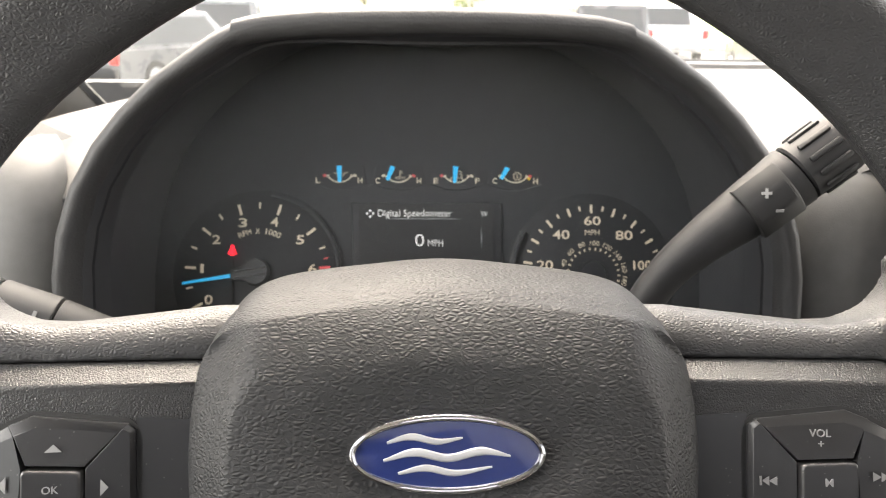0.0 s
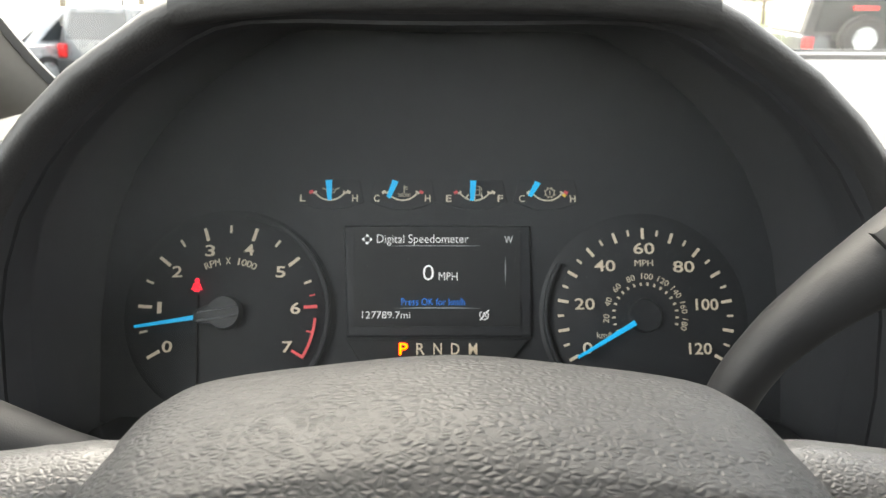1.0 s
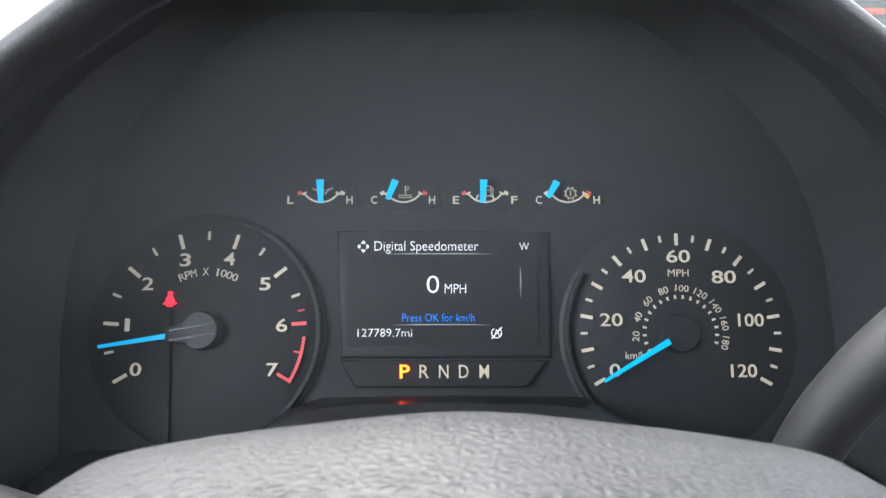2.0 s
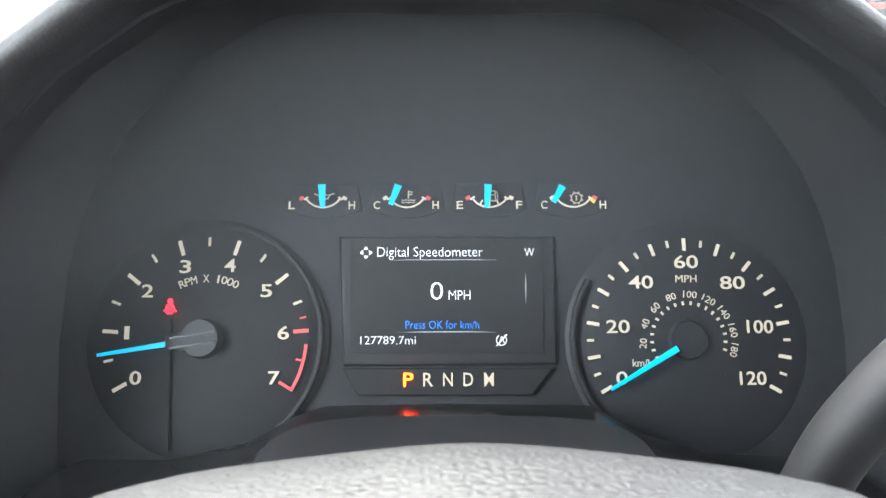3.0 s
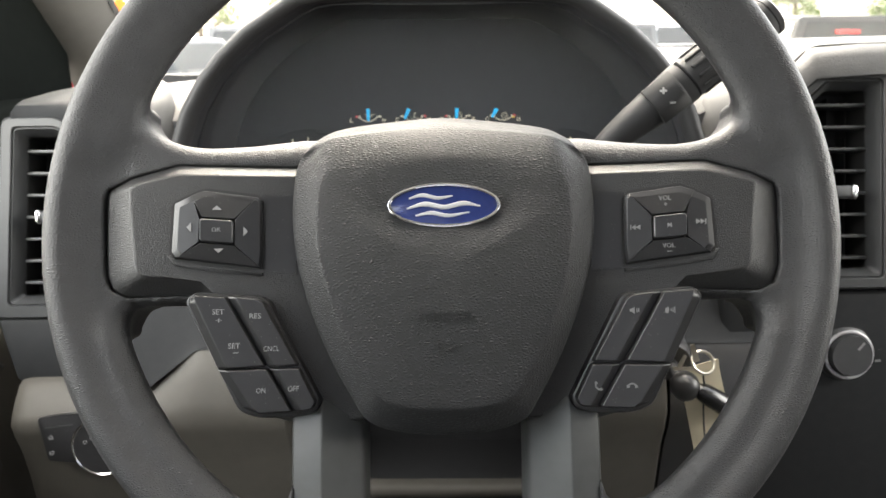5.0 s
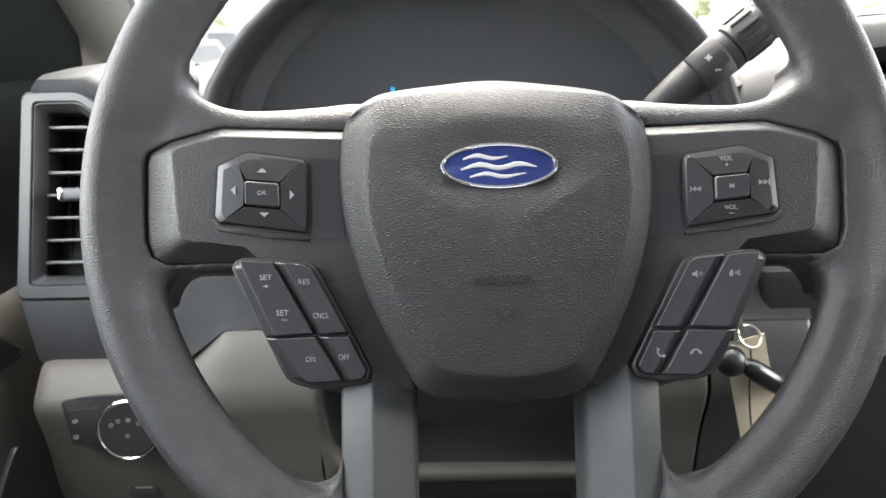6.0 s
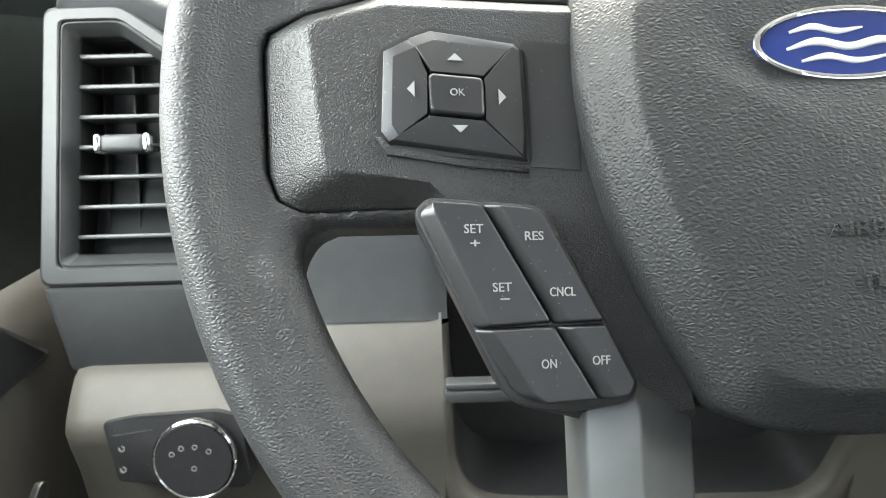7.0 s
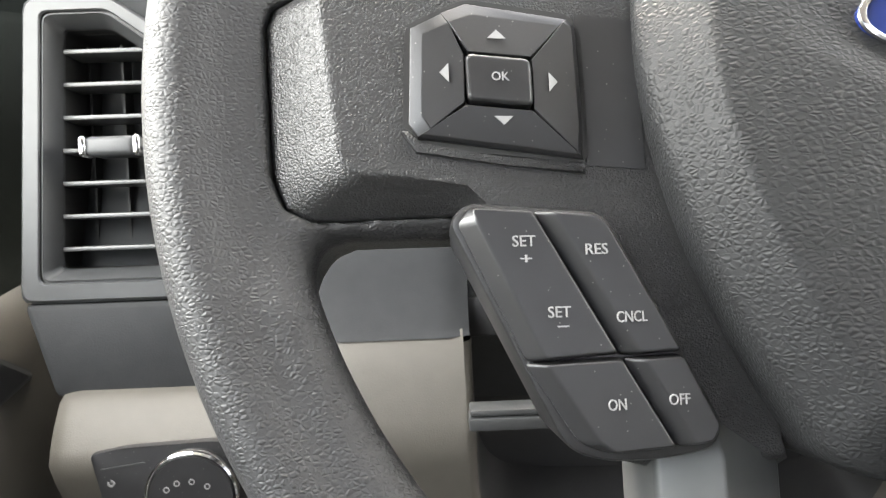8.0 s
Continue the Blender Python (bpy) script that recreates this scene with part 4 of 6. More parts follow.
# glossy shelf under the face
rings = []
for x, w in ((-165, -101), (-128, -101.5), (-90, -93), (-70, -82), (-58, -78), (0, -77), (62, -78), (84, -90), (120, -100), (165, -101)):
    rings.append([(x * MM, w * MM, -0.004), (x * MM, w * MM, 0.004), (x * MM, (w - 3) * MM, 0.03), (x * MM, (w - 12) * MM, 0.06), (x * MM, (w - 25) * MM, 0.06)])
part("lower_shelf", loft(rings, False), GLOSS, cluster, "glossy black shelf under the dials", angle=60)
part("panel_line", slab(mm((-129.3, -38), (-128.7, -38), (-126.8, -97), (-127.4, -97)), -0.001, 0.0002), GROOVE, cluster)
rings = []
for z, w in ((-0.098, 0.178), (-0.05, 0.181), (-0.014, 0.180), (0.031, 0.167), (0.053, 0.153), (0.07, 0.139), (0.087, 0.121), (0.098, 0.102), (0.104, 0.085)):
    y = 0.2400 + 0.126 * z
    rings.append([(w * k, 0.4384 * (y - 0.022 * k * k - 0.2984) + 0.8988 * z, -0.8988 * (y - 0.022 * k * k - 0.2984) + 0.4384 * z) for k in (-1, -0.75, -0.5, -0.25, 0, 0.25, 0.5, 0.75, 1)])
lens = part("cluster_lens", loft(rings, False), LENS_CLEAR, cluster, "clear plastic lens")
lens.visible_shadow = False

# ---- hood over the cluster ----
LIP = mm((0, 120), (30, 119.6), (60, 118.6), (85, 116.4), (99, 113), (110, 107.5), (121, 100), (140, 87), (158, 70), (172, 53), (185, 31), (193, 8), (197, -14), (198, -50), (194, -92), (189, -130))
LIP = [(-x, z) for x, z in LIP[::-1]] + LIP[1:]


def hood_ring(inset, y, lift=0.0, back=0.0, lean=0.12):
    out = []
    for x, z in LIP:
        d = Vector((x, z - 0.01))
        d -= d.normalized() * inset
        zz = d.y + 0.01 + lift
        out.append((d.x, y + lean * (zz - 0.05) if not back else back + 0.488 * zz - 0.004, zz))
    return out


def back_ring(y, drop, grow):
    return [(x * grow, y, z * drop + (0.0 if z > 0 else 0.0)) for x, z in LIP]


hood = thing("cluster_hood", None, "dark grained hood round the instrument cluster", "dashboard hood")
part("hood_shell", loft([back_ring(0.62, 0.36, 1.05), back_ring(0.48, 0.62, 1.04), back_ring(0.36, 0.86, 1.02), back_ring(0.25, 0.97, 1.005), hood_ring(0.0, 0.200), hood_ring(0.0008, 0.193), hood_ring(0.003, 0.1885), hood_ring(0.006, 0.187), hood_ring(0.0095, 0.1885), hood_ring(0.012, 0.193), hood_ring(0.0135, 0.2)], False), HOODM, hood, "soft rounded outer shell", angle=60)
part("hood_tunnel", loft([hood_ring(0.0135, 0.2), hood_ring(0.016, 0.206), hood_ring(0.0175, 0.206), hood_ring(0.022, 0, 0, 0.2984)], False), TUNNEL, hood, "matt black inner sleeve", angle=30)
rings = []
for k in range(25):
    x = -0.0985 + 0.197 * k / 24
    z = float(np.interp(abs(x), [0, 0.03, 0.06, 0.085, 0.099], [0.120, 0.1196, 0.1186, 0.1164, 0.113]))
    y = 0.187 + 0.12 * (z - 0.05)
    rings.append([(x, y + a, z + b) for a, b in ((0.03, 0.0004), (0.012, 0.0007), (0.005, 0.0002), (0.0006, -0.0018), (-0.0005, -0.006), (0.0006, -0.0108), (0.005, -0.0125), (0.02, -0.0130))])
part("visor_pad", loft(rings, False), HOODM, hood, "padded top lip between two seams", angle=60)

# ---- dashboard ----
def dash_section(x):
    lift = 0.022 * max(0, min(1, (x - 0.19) / 0.06)) - 0.012 * max(0, min(1, (-0.215 - x) / 0.03))
    b = 0.03 if x < -0.23 or x > 0.235 else 0.0
    return [(x, 0.80, 0.045 + lift * 0.6), (x, 0.62, 0.050 + lift), (x, 0.45, 0.050 + lift), (x, 0.32, 0.047 + lift), (x, 0.25, 0.040 + lift), (x, 0.222, 0.033 + lift), (x, 0.21, 0.022 + lift), (x, 0.206 + b, 0.005), (x, 0.184 + b, -0.06), (x, 0.151 + b, -0.1285), (x, 0.20, -0.2), (x, 0.30, -0.45), (x, 0.80, -0.45)]


def dash_piece(x_list, a, b, bm=None):
    return loft([dash_section(x)[a:b] for x in x_list], False, False, bm)


LEFT_X, MID_X, RIGHT_X = [-0.306, -0.30, -0.29, -0.25, -0.2305, -0.2295, -0.21, -0.192], [-0.192, -0.1, 0.0, 0.1, 0.192], [0.192, 0.21, 0.2345, 0.2355, 0.25, 0.3, 0.45, 0.7, 1.0, 1.12]
top_pad = dash_piece(LEFT_X, 0, 7)
dash_piece(MID_X, 0, 3, top_pad)
dash_piece(RIGHT_X, 0, 7, top_pad)
solid("dashboard", top_pad, DASH_TOP, "grey grained dashboard top pad under the windscreen", "dashboard", "structure", angle=50)
solid("dashboard_side", dash_piece([-0.324, -0.31] + LEFT_X[2:], 6, 13), DASH_LOW, "dark charcoal dashboard end beside the door", "dashboard", "structure", angle=50)
front = dash_piece(RIGHT_X, 6, 13)
loft([[(x, 0.206, -0.105), (x, 0.17, -0.13), (x, 0.20, -0.2), (x, 0.30, -0.45)] for x in MID_X], False, False, front)
solid("dashboard_front", front, DASH, "charcoal dashboard front panel", "dashboard", "structure", angle=50)
# rounded cheeks between the hood and the vents
for s in (-1, 1):
    rings = []
    for z, r, dy in ((-0.125, 0.026, 0.0), (-0.06, 0.027, 0.004), (-0.01, 0.027, 0.010), (0.015, 0.026, 0.016), (0.032, 0.0235, 0.024), (0.042, 0.019, 0.034), (0.048, 0.012, 0.046), (0.050, 0.004, 0.058)):
        rings.append([(s * (0.221 if s < 0 else 0.230) + r * (1 if s < 0 else 1.35) * math.cos(a), 0.196 + dy - r * 0.75 * math.sin(a), z) for a in (math.pi * k / 18 for k in range(19))])
    solid("dash_cheek", loft(rings, False), CHEEK, "rounded grey cheek beside the cluster hood", "dashboard trim", "structure", angle=60)

VENTF = pose(0, 0.1879, 0, 77)


def vent(outer, inner, slats, x0, x1, kx, kz, name_label, pose_m, y_in=0.03, depth=0.045):
    v = thing("air_vent", pose_m, name_label, "air vent", "dashboard air vents")
    n = len(outer)
    o, i2 = rounded(outer, 0.006, 3), rounded(inner, 0.004, 3)
    c = Vector((sum(p[0] for p in outer) / n, sum(p[1] for p in outer) / n))
    i3 = rounded(shrink(inner, 0.0062), 0.003, 3)
    lip = rounded(shrink(inner, 0.0009), 0.004, 3)
    edge = rounded(shrink(outer, 0.0016), 0.006, 3)
    frame_rings = [[(p[0], p[1], z) for p in pts] for pts, z in ((o, -0.03), (o, -0.0015), (edge, 0.0006), (rounded(shrink(inner, -0.0006), 0.004, 3), 0.0008), (i2, -0.0002), (i2, -0.0022), (lip, -0.0022), (lip, -0.0002), (rounded(shrink(inner, 0.0014), 0.004, 3), 0.0), (i3, -0.0085), (i3, -0.012))]
    part("vent_frame", loft(frame_rings), VENT, v, "satin grey frame with a thin groove", angle=30)
    # duct, back and vanes take a near-black that paints in the vent's inner shade
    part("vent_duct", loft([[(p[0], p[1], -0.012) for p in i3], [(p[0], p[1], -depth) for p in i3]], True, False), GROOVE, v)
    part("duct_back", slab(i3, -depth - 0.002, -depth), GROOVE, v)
    for k, z in enumerate(slats):
        bm = bmesh.new()
        box(x0, x1, z - 0.0011, z + 0.0011, -0.030, -0.0095, 0.0006, bm)
        part("slat", bm, SLAT, v)
    for k in range(4):
        x = x0 + (x1 - x0) * (k + 0.7) / 4.4
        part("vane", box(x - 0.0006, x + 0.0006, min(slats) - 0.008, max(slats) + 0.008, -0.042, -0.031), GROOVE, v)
    knob = part("vent_knob", box(kx - 0.0115, kx + 0.0115, kz - 0.0046, kz + 0.0046, -0.010, 0.007, 0.0025, None, 3), DASH, v, "sliding knob with bright ends")
    for s in (-1, 1):
        part("knob_end", box(kx + s * 0.0126 - 0.0019, kx + s * 0.0126 + 0.0019, kz - 0.0050, kz + 0.0050, -0.006, 0.0078, 0.0017, None, 3), CHROME, knob, "bright end cap")
    return v


left = vent([(-0.3140, 0.0282), (-0.2735, 0.0288), (-0.226, -0.005), (-0.226, -0.117), (-0.3225, -0.117)], [(-0.3055, 0.0210), (-0.2745, 0.0212), (-0.2345, -0.008), (-0.2345, -0.1075), (-0.3125, -0.1075)], [0.0045 - 0.0160 * k for k in range(7)], -0.3095, -0.2355, -0.2735, -0.0435, "grey framed air vent with horizontal slats and knob", VENTF)
sides = [(x, w) for x, w in ((-0.322, -0.117), (-0.226, -0.117), (-0.224, -0.165), (-0.3085, -0.163))]
part("vent_skirt", slab(rounded(sides, 0.004, 2), -0.04, -0.001, 0.003, 2), DASH_LOW, left, "plain charcoal panel under the vent")
# brow over the vent
rings = []
for x, z in ((-0.3075, 0.022), (-0.3065, 0.033), (-0.302, 0.0385), (-0.27, 0.0385), (-0.235, 0.022), (-0.222, 0.008)):
    rings.append([(x, 0.200, z - 0.026), (x, 0.1925 + (z - 0.03) * 0.2, z - 0.012), (x, 0.195, z - 0.003), (x, 0.205, z), (x, 0.25, z + 0.004), (x, 0.34, z + 0.008)])
solid("vent_brow", loft(rings, False), DASH_LOW, "charcoal brow over the driver's air vent", "dashboard trim", "structure", angle=60)
vent([(0.248, 0.036), (0.272, 0.0575), (0.328, 0.0575), (0.332, -0.098), (0.244, -0.098)], [(0.256, 0.034), (0.274, 0.0505), (0.3125, 0.0505), (0.3150, -0.090), (0.252, -0.090)], [-0.029 + 0.0157 * k for k in (4, 3, 2, 1, 0, -1, -2, -3)], 0.254, 0.3135, 0.2775, -0.029, "grey framed centre air vent with slats and bright-ended knob", pose(0, 0.1720, 0, 77))
rings = []
for x, z in ((0.243, 0.048), (0.250, 0.057), (0.262, 0.070), (0.30, 0.0725), (0.36, 0.0735), (0.60, 0.0735)):
    rings.append([(x, 0.176, z - 0.02), (x, 0.180, z - 0.006), (x, 0.190, z), (x, 0.24, z + 0.006), (x, 0.34, z + 0.006)])
brow = solid("stack_brow", loft(rings, False), DASH_TOP_LIT, "grey grained brow over the centre vents", "dashboard trim", "structure", angle=60)
solid("centre_stack", box(0.2, 0.75, 0.150, 0.30, -0.40, -0.098, 0.008), DASH_LOW, "charcoal centre stack panel beside the steering wheel", "dashboard", "structure")

# seam along the brow
part("seam", sweep(spline([(0.252, 0.1925, 0.0605), (0.260, 0.1935, 0.0680), (0.268, 0.1950, 0.0712), (0.28, 0.1955, 0.0722), (0.30, 0.1955, 0.0729), (0.36, 0.1955, 0.0739), (0.58, 0.1955, 0.0739)], 4), 0.0009, 6), BLACK, brow, "dark seam")

# climate knob on the centre stack
kn = thing("climate_knob", pose(0.293, 0.150, -0.1440, 80), "round climate knob with silver ring on the centre stack", "control knob")
rings = [[(r * math.cos(a), r * math.sin(a), z) for a in (2 * math.pi * k / 40 for k in range(40))] for r, z in ((0.020, 0), (0.020, 0.003), (0.0165, 0.006))]
part("knob_base", loft(rings, True, True), BLACK, kn)
bm = bmesh.new()
bmesh.ops.create_cone(bm, cap_ends=True, radius1=0.0152, radius2=0.0144, depth=0.008, segments=40)
bmesh.ops.translate(bm, verts=bm.verts, vec=(0, 0, 0.008))
part("knob_grip", bm, DASH, kn)
rings = [[((0.0168 + 0.0012 * math.cos(b)) * math.cos(a), (0.0168 + 0.0012 * math.cos(b)) * math.sin(a), 0.007 + 0.0012 * math.sin(b)) for b in (2 * math.pi * j / 8 for j in range(8))] for a in (2 * math.pi * k / 40 for k in range(41))]
part("knob_ring", loft(rings), SILVER, kn, "silver ring")
for k, (x, y) in enumerate(((0.0235, 0.0125), (0.0265, 0.003), (0.0255, -0.0065), (-0.0235, 0.0125), (-0.0265, 0.003))):
    part("scale_mark", slab([(x - 0.002, y - 0.0008), (x + 0.002, y - 0.0008), (x + 0.002, y + 0.0008), (x - 0.002, y + 0.0008)], 0.0, 0.0004), PRINT_DIM, kn)
part("pointer", slab([(-0.0008, 0.006), (0.0008, 0.006), (0.0008, 0.0125), (-0.0008, 0.0125)], 0.0118, 0.0122), PRINT, kn, m=pose(0, 0, 0, 0, 0, -40))

# ---- lower panel round the column ----
PROFILE = [(0.17, -0.1300), (0.1495, -0.1302), (0.1440, -0.1335), (0.1355, -0.150), (0.1290, -0.166), (0.1258, -0.178), (0.1282, -0.190), (0.1335, -0.205), (0.1375, -0.225), (0.1400, -0.245), (0.156, -0.30), (0.20, -0.45)]


def knee(name, label, x0, x1, plain, material=BEIGE):
    steps = 48
    rings = []
    for k in range(steps + 1):
        x = x0 + (x1 - x0) * k / steps
        e = min(1, (k if plain > 0 else steps - k) * 0.5 + 0.2)
        drop = -0.0255 * max(0.0, min(1.0, (-0.174 - x) / 0.034))
        rings.append([(x, y + 0.004 * (1 - e), z - 0.002 * (1 - e) + drop * max(0.0, min(1.0, (z + 0.182) / 0.052))) for y, z in PROFILE])
    bm = loft(rings, False)
    for r in (0, steps):
        pts = [(rings[r][0][0], y, z) for _, y, z in rings[r]]
        bm.faces.new([bm.verts.new(p) for p in pts + [(pts[0][0], 0.30, -0.45), (pts[0][0], 0.30, -0.126)]])
    return solid(name, bm, material, label, "dashboard panel", "structure", angle=50)


knee("knee_panel", "beige plastic lower dashboard panel beside the steering column", -0.304, -0.112, 1)
knee("knee_panel_right", "beige lower dashboard panel beside the ignition", 0.111, 0.160, -1)
knee("knee_panel_end", "black lower dashboard panel under the ignition", 0.161, 0.236, -1, BLACK)
OPENING = spline([(-0.108, 0, -0.1345), (-0.108, 0, -0.150), (-0.1075, 0, -0.17), (-0.1065, 0, -0.205), (-0.1035, 0, -0.222), (-0.096, 0, -0.234), (-0.082, 0, -0.2405), (-0.05, 0, -0.243), (0.0, 0, -0.244), (0.05, 0, -0.245), (0.076, 0, -0.245), (0.089, 0, -0.241), (0.097, 0, -0.232), (0.103, 0, -0.21), (0.106, 0, -0.195), (0.104, 0, -0.165), (0.102, 0, -0.129)], 3)


def panel_y(z):
    return float(np.interp(-z, [-q for _, q in PROFILE[1:]], [q for q, _ in PROFILE[1:]]))


rings, inner = [], []
for i, p in enumerate(OPENING):
    d = OPENING[min(i + 1, len(OPENING) - 1)] - OPENING[max(i - 1, 0)]
    out = Vector((d.z, 0, -d.x)).normalized()
    if out.dot(p - Vector((0, 0, -0.17))) < 0:
        out = -out
    ring = []
    for o, dy in ((0.0, 0.012), (0.0, 0.005), (0.0012, 0.002), (0.004, 0.0)):
        q = p + out * o
        ring.append((q.x, panel_y(q.z) + dy, q.z))
    for f in (0.03, 0.07, 0.33, 0.66, 1.0):
        q = p + out * 0.004
        far = Vector((-0.112 if p.x < -0.09 else 0.111 if p.x > 0.094 else q.x * 1.1, 0, q.z if abs(out.x) > 0.95 else q.z - 0.20 * max(0, -out.z)))
        q = q.lerp(far, f)
        under = max(0.0, -out.z - 0.5) * 2 * max(0.0, -0.254 - q.z) * 1.3
        ring.append((q.x, panel_y(q.z) + under, q.z))
    rings.append(ring)
    inner.append([(p.x, panel_y(p.z) + 0.012, p.z), (p.x * 0.98, 0.20, p.z + 0.01)])
solid("column_surround", loft(rings, False), BEIGE, "beige panel edge round the steering column opening", "dashboard panel", "structure", angle=60)
solid("column_pocket", loft(inner, False, False, box(-0.11, 0.11, 0.195, 0.21, -0.3, -0.1)), BLACK, "black recess behind the steering column", "dashboard panel", "structure")
rings = []
for y, w, zt, zb in ((0.035, 0.050, -0.035, -0.105), (0.045, 0.062, -0.028, -0.118), (0.07, 0.068, -0.026, -0.128), (0.13, 0.074, -0.03, -0.140), (0.205, 0.078, -0.04, -0.15)):
    c, h = (zt + zb) / 2, (zt - zb) / 2
    rings.append([(0.0 + w * math.copysign(abs(math.cos(a)) ** 0.5, math.cos(a)), y, c + h * math.copysign(abs(math.sin(a)) ** 0.5, math.sin(a))) for a in (2 * math.pi * k / 36 for k in range(36))])
solid("steering_column", loft(rings, True, True), BLACK, "black shroud round the steering column", "steering column", angle=50)
solid("cluster_base", box(-0.205, 0.205, 0.16, 0.42, -0.140, -0.118, 0.004), BLACK, "black filler panel under the instrument cluster", "dashboard panel", "structure")
lever = thing("tilt_lever", None, "grey column tilt lever beside the lower panel", "lever")
part("lever_bar", box(-0.112, -0.060, 0.106, 0.116, -0.1605, -0.1545, 0.0012), VENT, lever)
part("lever_top", box(-0.1115, -0.060, 0.1068, 0.116, -0.1540, -0.1508, 0.0010), VENT, lever)

rings = []
for k in range(25):
    x = -0.228 + 0.1192 * k / 24
    drop = 0.0255 * max(0.0, min(1.0, (-0.174 - x) / 0.034))
    e = 0.003 * max(0.0, 1 - (24 - k) / 2.0)
    rings.append([(x, 0.215, -0.105), (x, 0.180 + e, -0.090), (x, 0.166 + e, -0.091), (x, 0.158 + e, -0.105), (x, 0.1490 + e, -0.1295), (x, 0.1440 + e - drop * 0.3, -0.1325 - drop), (x, 0.160, -0.135 - drop)])
bm = loft(rings, False)
bm.faces.new([bm.verts.new(p) for p in rings[-1]] + [bm.verts.new((rings[-1][0][0], 0.215, -0.135))])
solid("dash_infill", bm, DASH_LOW, "plain charcoal infill panel above the beige lower panel", "dashboard panel", "structure", angle=50)
rings = []
for x in (0.1085, 0.111, 0.15, 0.19, 0.236):
    e = 0.003 * (x < 0.11)
    rings.append([(x, 0.215, -0.105), (x, 0.180 + e, -0.090), (x, 0.166 + e, -0.091), (x, 0.158 + e, -0.105), (x, 0.1490 + e, -0.1295), (x, 0.1440 + e, -0.1325), (x, 0.160, -0.135)])
solid("dash_infill_right", loft(rings, False), DASH_LOW, "plain charcoal infill panel round the ignition", "dashboard panel", "structure", angle=50)

# small label of the bonnet release under the panel
rl = thing("release_label", pose(-0.242, 0.1418, -0.2530, 75), "small dark bonnet release label with worn print", "label")
part("label_plate", slab(rounded(mm((-10, -4.5), (10, -4.5), (10, 4.5), (-10, 4.5)), 0.001, 2), -0.003, 0.0008, 0.0003, 1), BLACK, rl)
part("print_bar", slab(mm((-6, 0.4), (6, 0.4), (6, 1.6), (-6, 1.6)), 0.0008, 0.0010), PRINT_DIM, rl)
# headlight switch
hs = thing("headlight_switch", pose(-0.2404, 0.1240, -0.1965, 82), "black headlight switch panel with round chrome-rimmed dial", "switch")
part("switch_plate", slab(rounded(mm((-43, 22), (-26, 24.5), (14, 26), (26, 23), (30, -13), (24, -14.5), (-37, -9.5)), 0.003, 3), -0.012, 0.0015, 0.001, 2), BUTTON, hs)
part("switch_line", slab(mm((-38, 15.0), (-18, 17.6), (-18, 16.9), (-38, 14.3)), 0.0015, 0.0019), VENT, hs)
bm = bmesh.new()
bmesh.ops.create_cone(bm, cap_ends=True, radius1=0.0205, radius2=0.0195, depth=0.012, segments=56)
bmesh.ops.translate(bm, verts=bm.verts, vec=(0, 0, 0.005))
kb = part("switch_dial", bm, BUTTON, hs, "round black dial", m=Matrix.Translation((0.0045, 0.0040, 0)) @ Matrix.Scale(0.95, 4))
rings = [[((0.0208 + 0.0014 * math.cos(b)) * math.cos(a), (0.0208 + 0.0014 * math.cos(b)) * math.sin(a), 0.0085 + 0.0022 * math.sin(b)) for b in (2 * math.pi * j / 8 for j in range(8))] for a in (2 * math.pi * k / 56 for k in range(57))]
part("dial_rim", loft(rings), CHROME, kb, "chrome rim")
for x, y in ((-11, 4), (-6, 7), (1, 7.5), (8, 5), (0, -4)):
    part("dial_mark", ring_arc((x * MM, y * MM), 0.0009, 0.0015, 0, 360, 0.011, 0.0113, 16), PRINT_DIM, kb)
for x, y in ((-34, 8), (-34, -3)):
    part("switch_mark", ring_arc((x * MM, y * MM), 0.0008, 0.0017, 0, 300, 0.0015, 0.0018, 16), PRINT_DIM, hs)

# ---- stalks ----
lv = thing("gear_lever", None, "black column gear lever with plus and minus buttons", "gear lever")
LY = 0.136
path = spline([(0.086, LY + 0.004, -0.060), (0.0925, LY, -0.018), (0.103, LY, 0.003), (0.118, LY, 0.019), (0.136, LY, 0.0335), (0.153, LY, 0.0475), (0.1565, LY, 0.0505)], 6)
part("lever_arm", sweep(path, [float(np.interp(i / 36, [0, 0.17, 0.33, 0.5, 0.67, 0.83, 1], [0.0085, 0.0082, 0.0085, 0.0100, 0.0125, 0.0140, 0.0141])) for i in range(len(path))], 28), LEVER, lv, "curved dark arm", angle=60)
A, B = Vector((0.1572, LY, 0.0511)), Vector((0.1920, LY, 0.0795))
axis = (B - A).normalized()
collar = part("lever_collar", sweep([A, A + axis * 0.001, A + axis * 0.0225, A + axis * 0.0235], [0.0128, 0.0138, 0.0138, 0.0130], 28), LEVER, lv, "ribbed collar")
nv = Vector((0, -1, 0))
sv = axis.cross(nv).normalized()
for k in range(12):
    a = 2 * math.pi * k / 12
    out = nv * math.cos(a) + sv * math.sin(a)
    tang = axis.cross(out)
    m = Matrix(((axis.x, tang.x, out.x, 0), (axis.y, tang.y, out.y, 0), (axis.z, tang.z, out.z, 0), (0, 0, 0, 1)))
    base = A + axis * 0.012 + out * 0.0132
    part("rib", box(-0.0075, 0.0075, -0.0013, 0.0013, -0.001, 0.0018, 0.0007), LEVER, collar, m=Matrix.Translation(base) @ m)
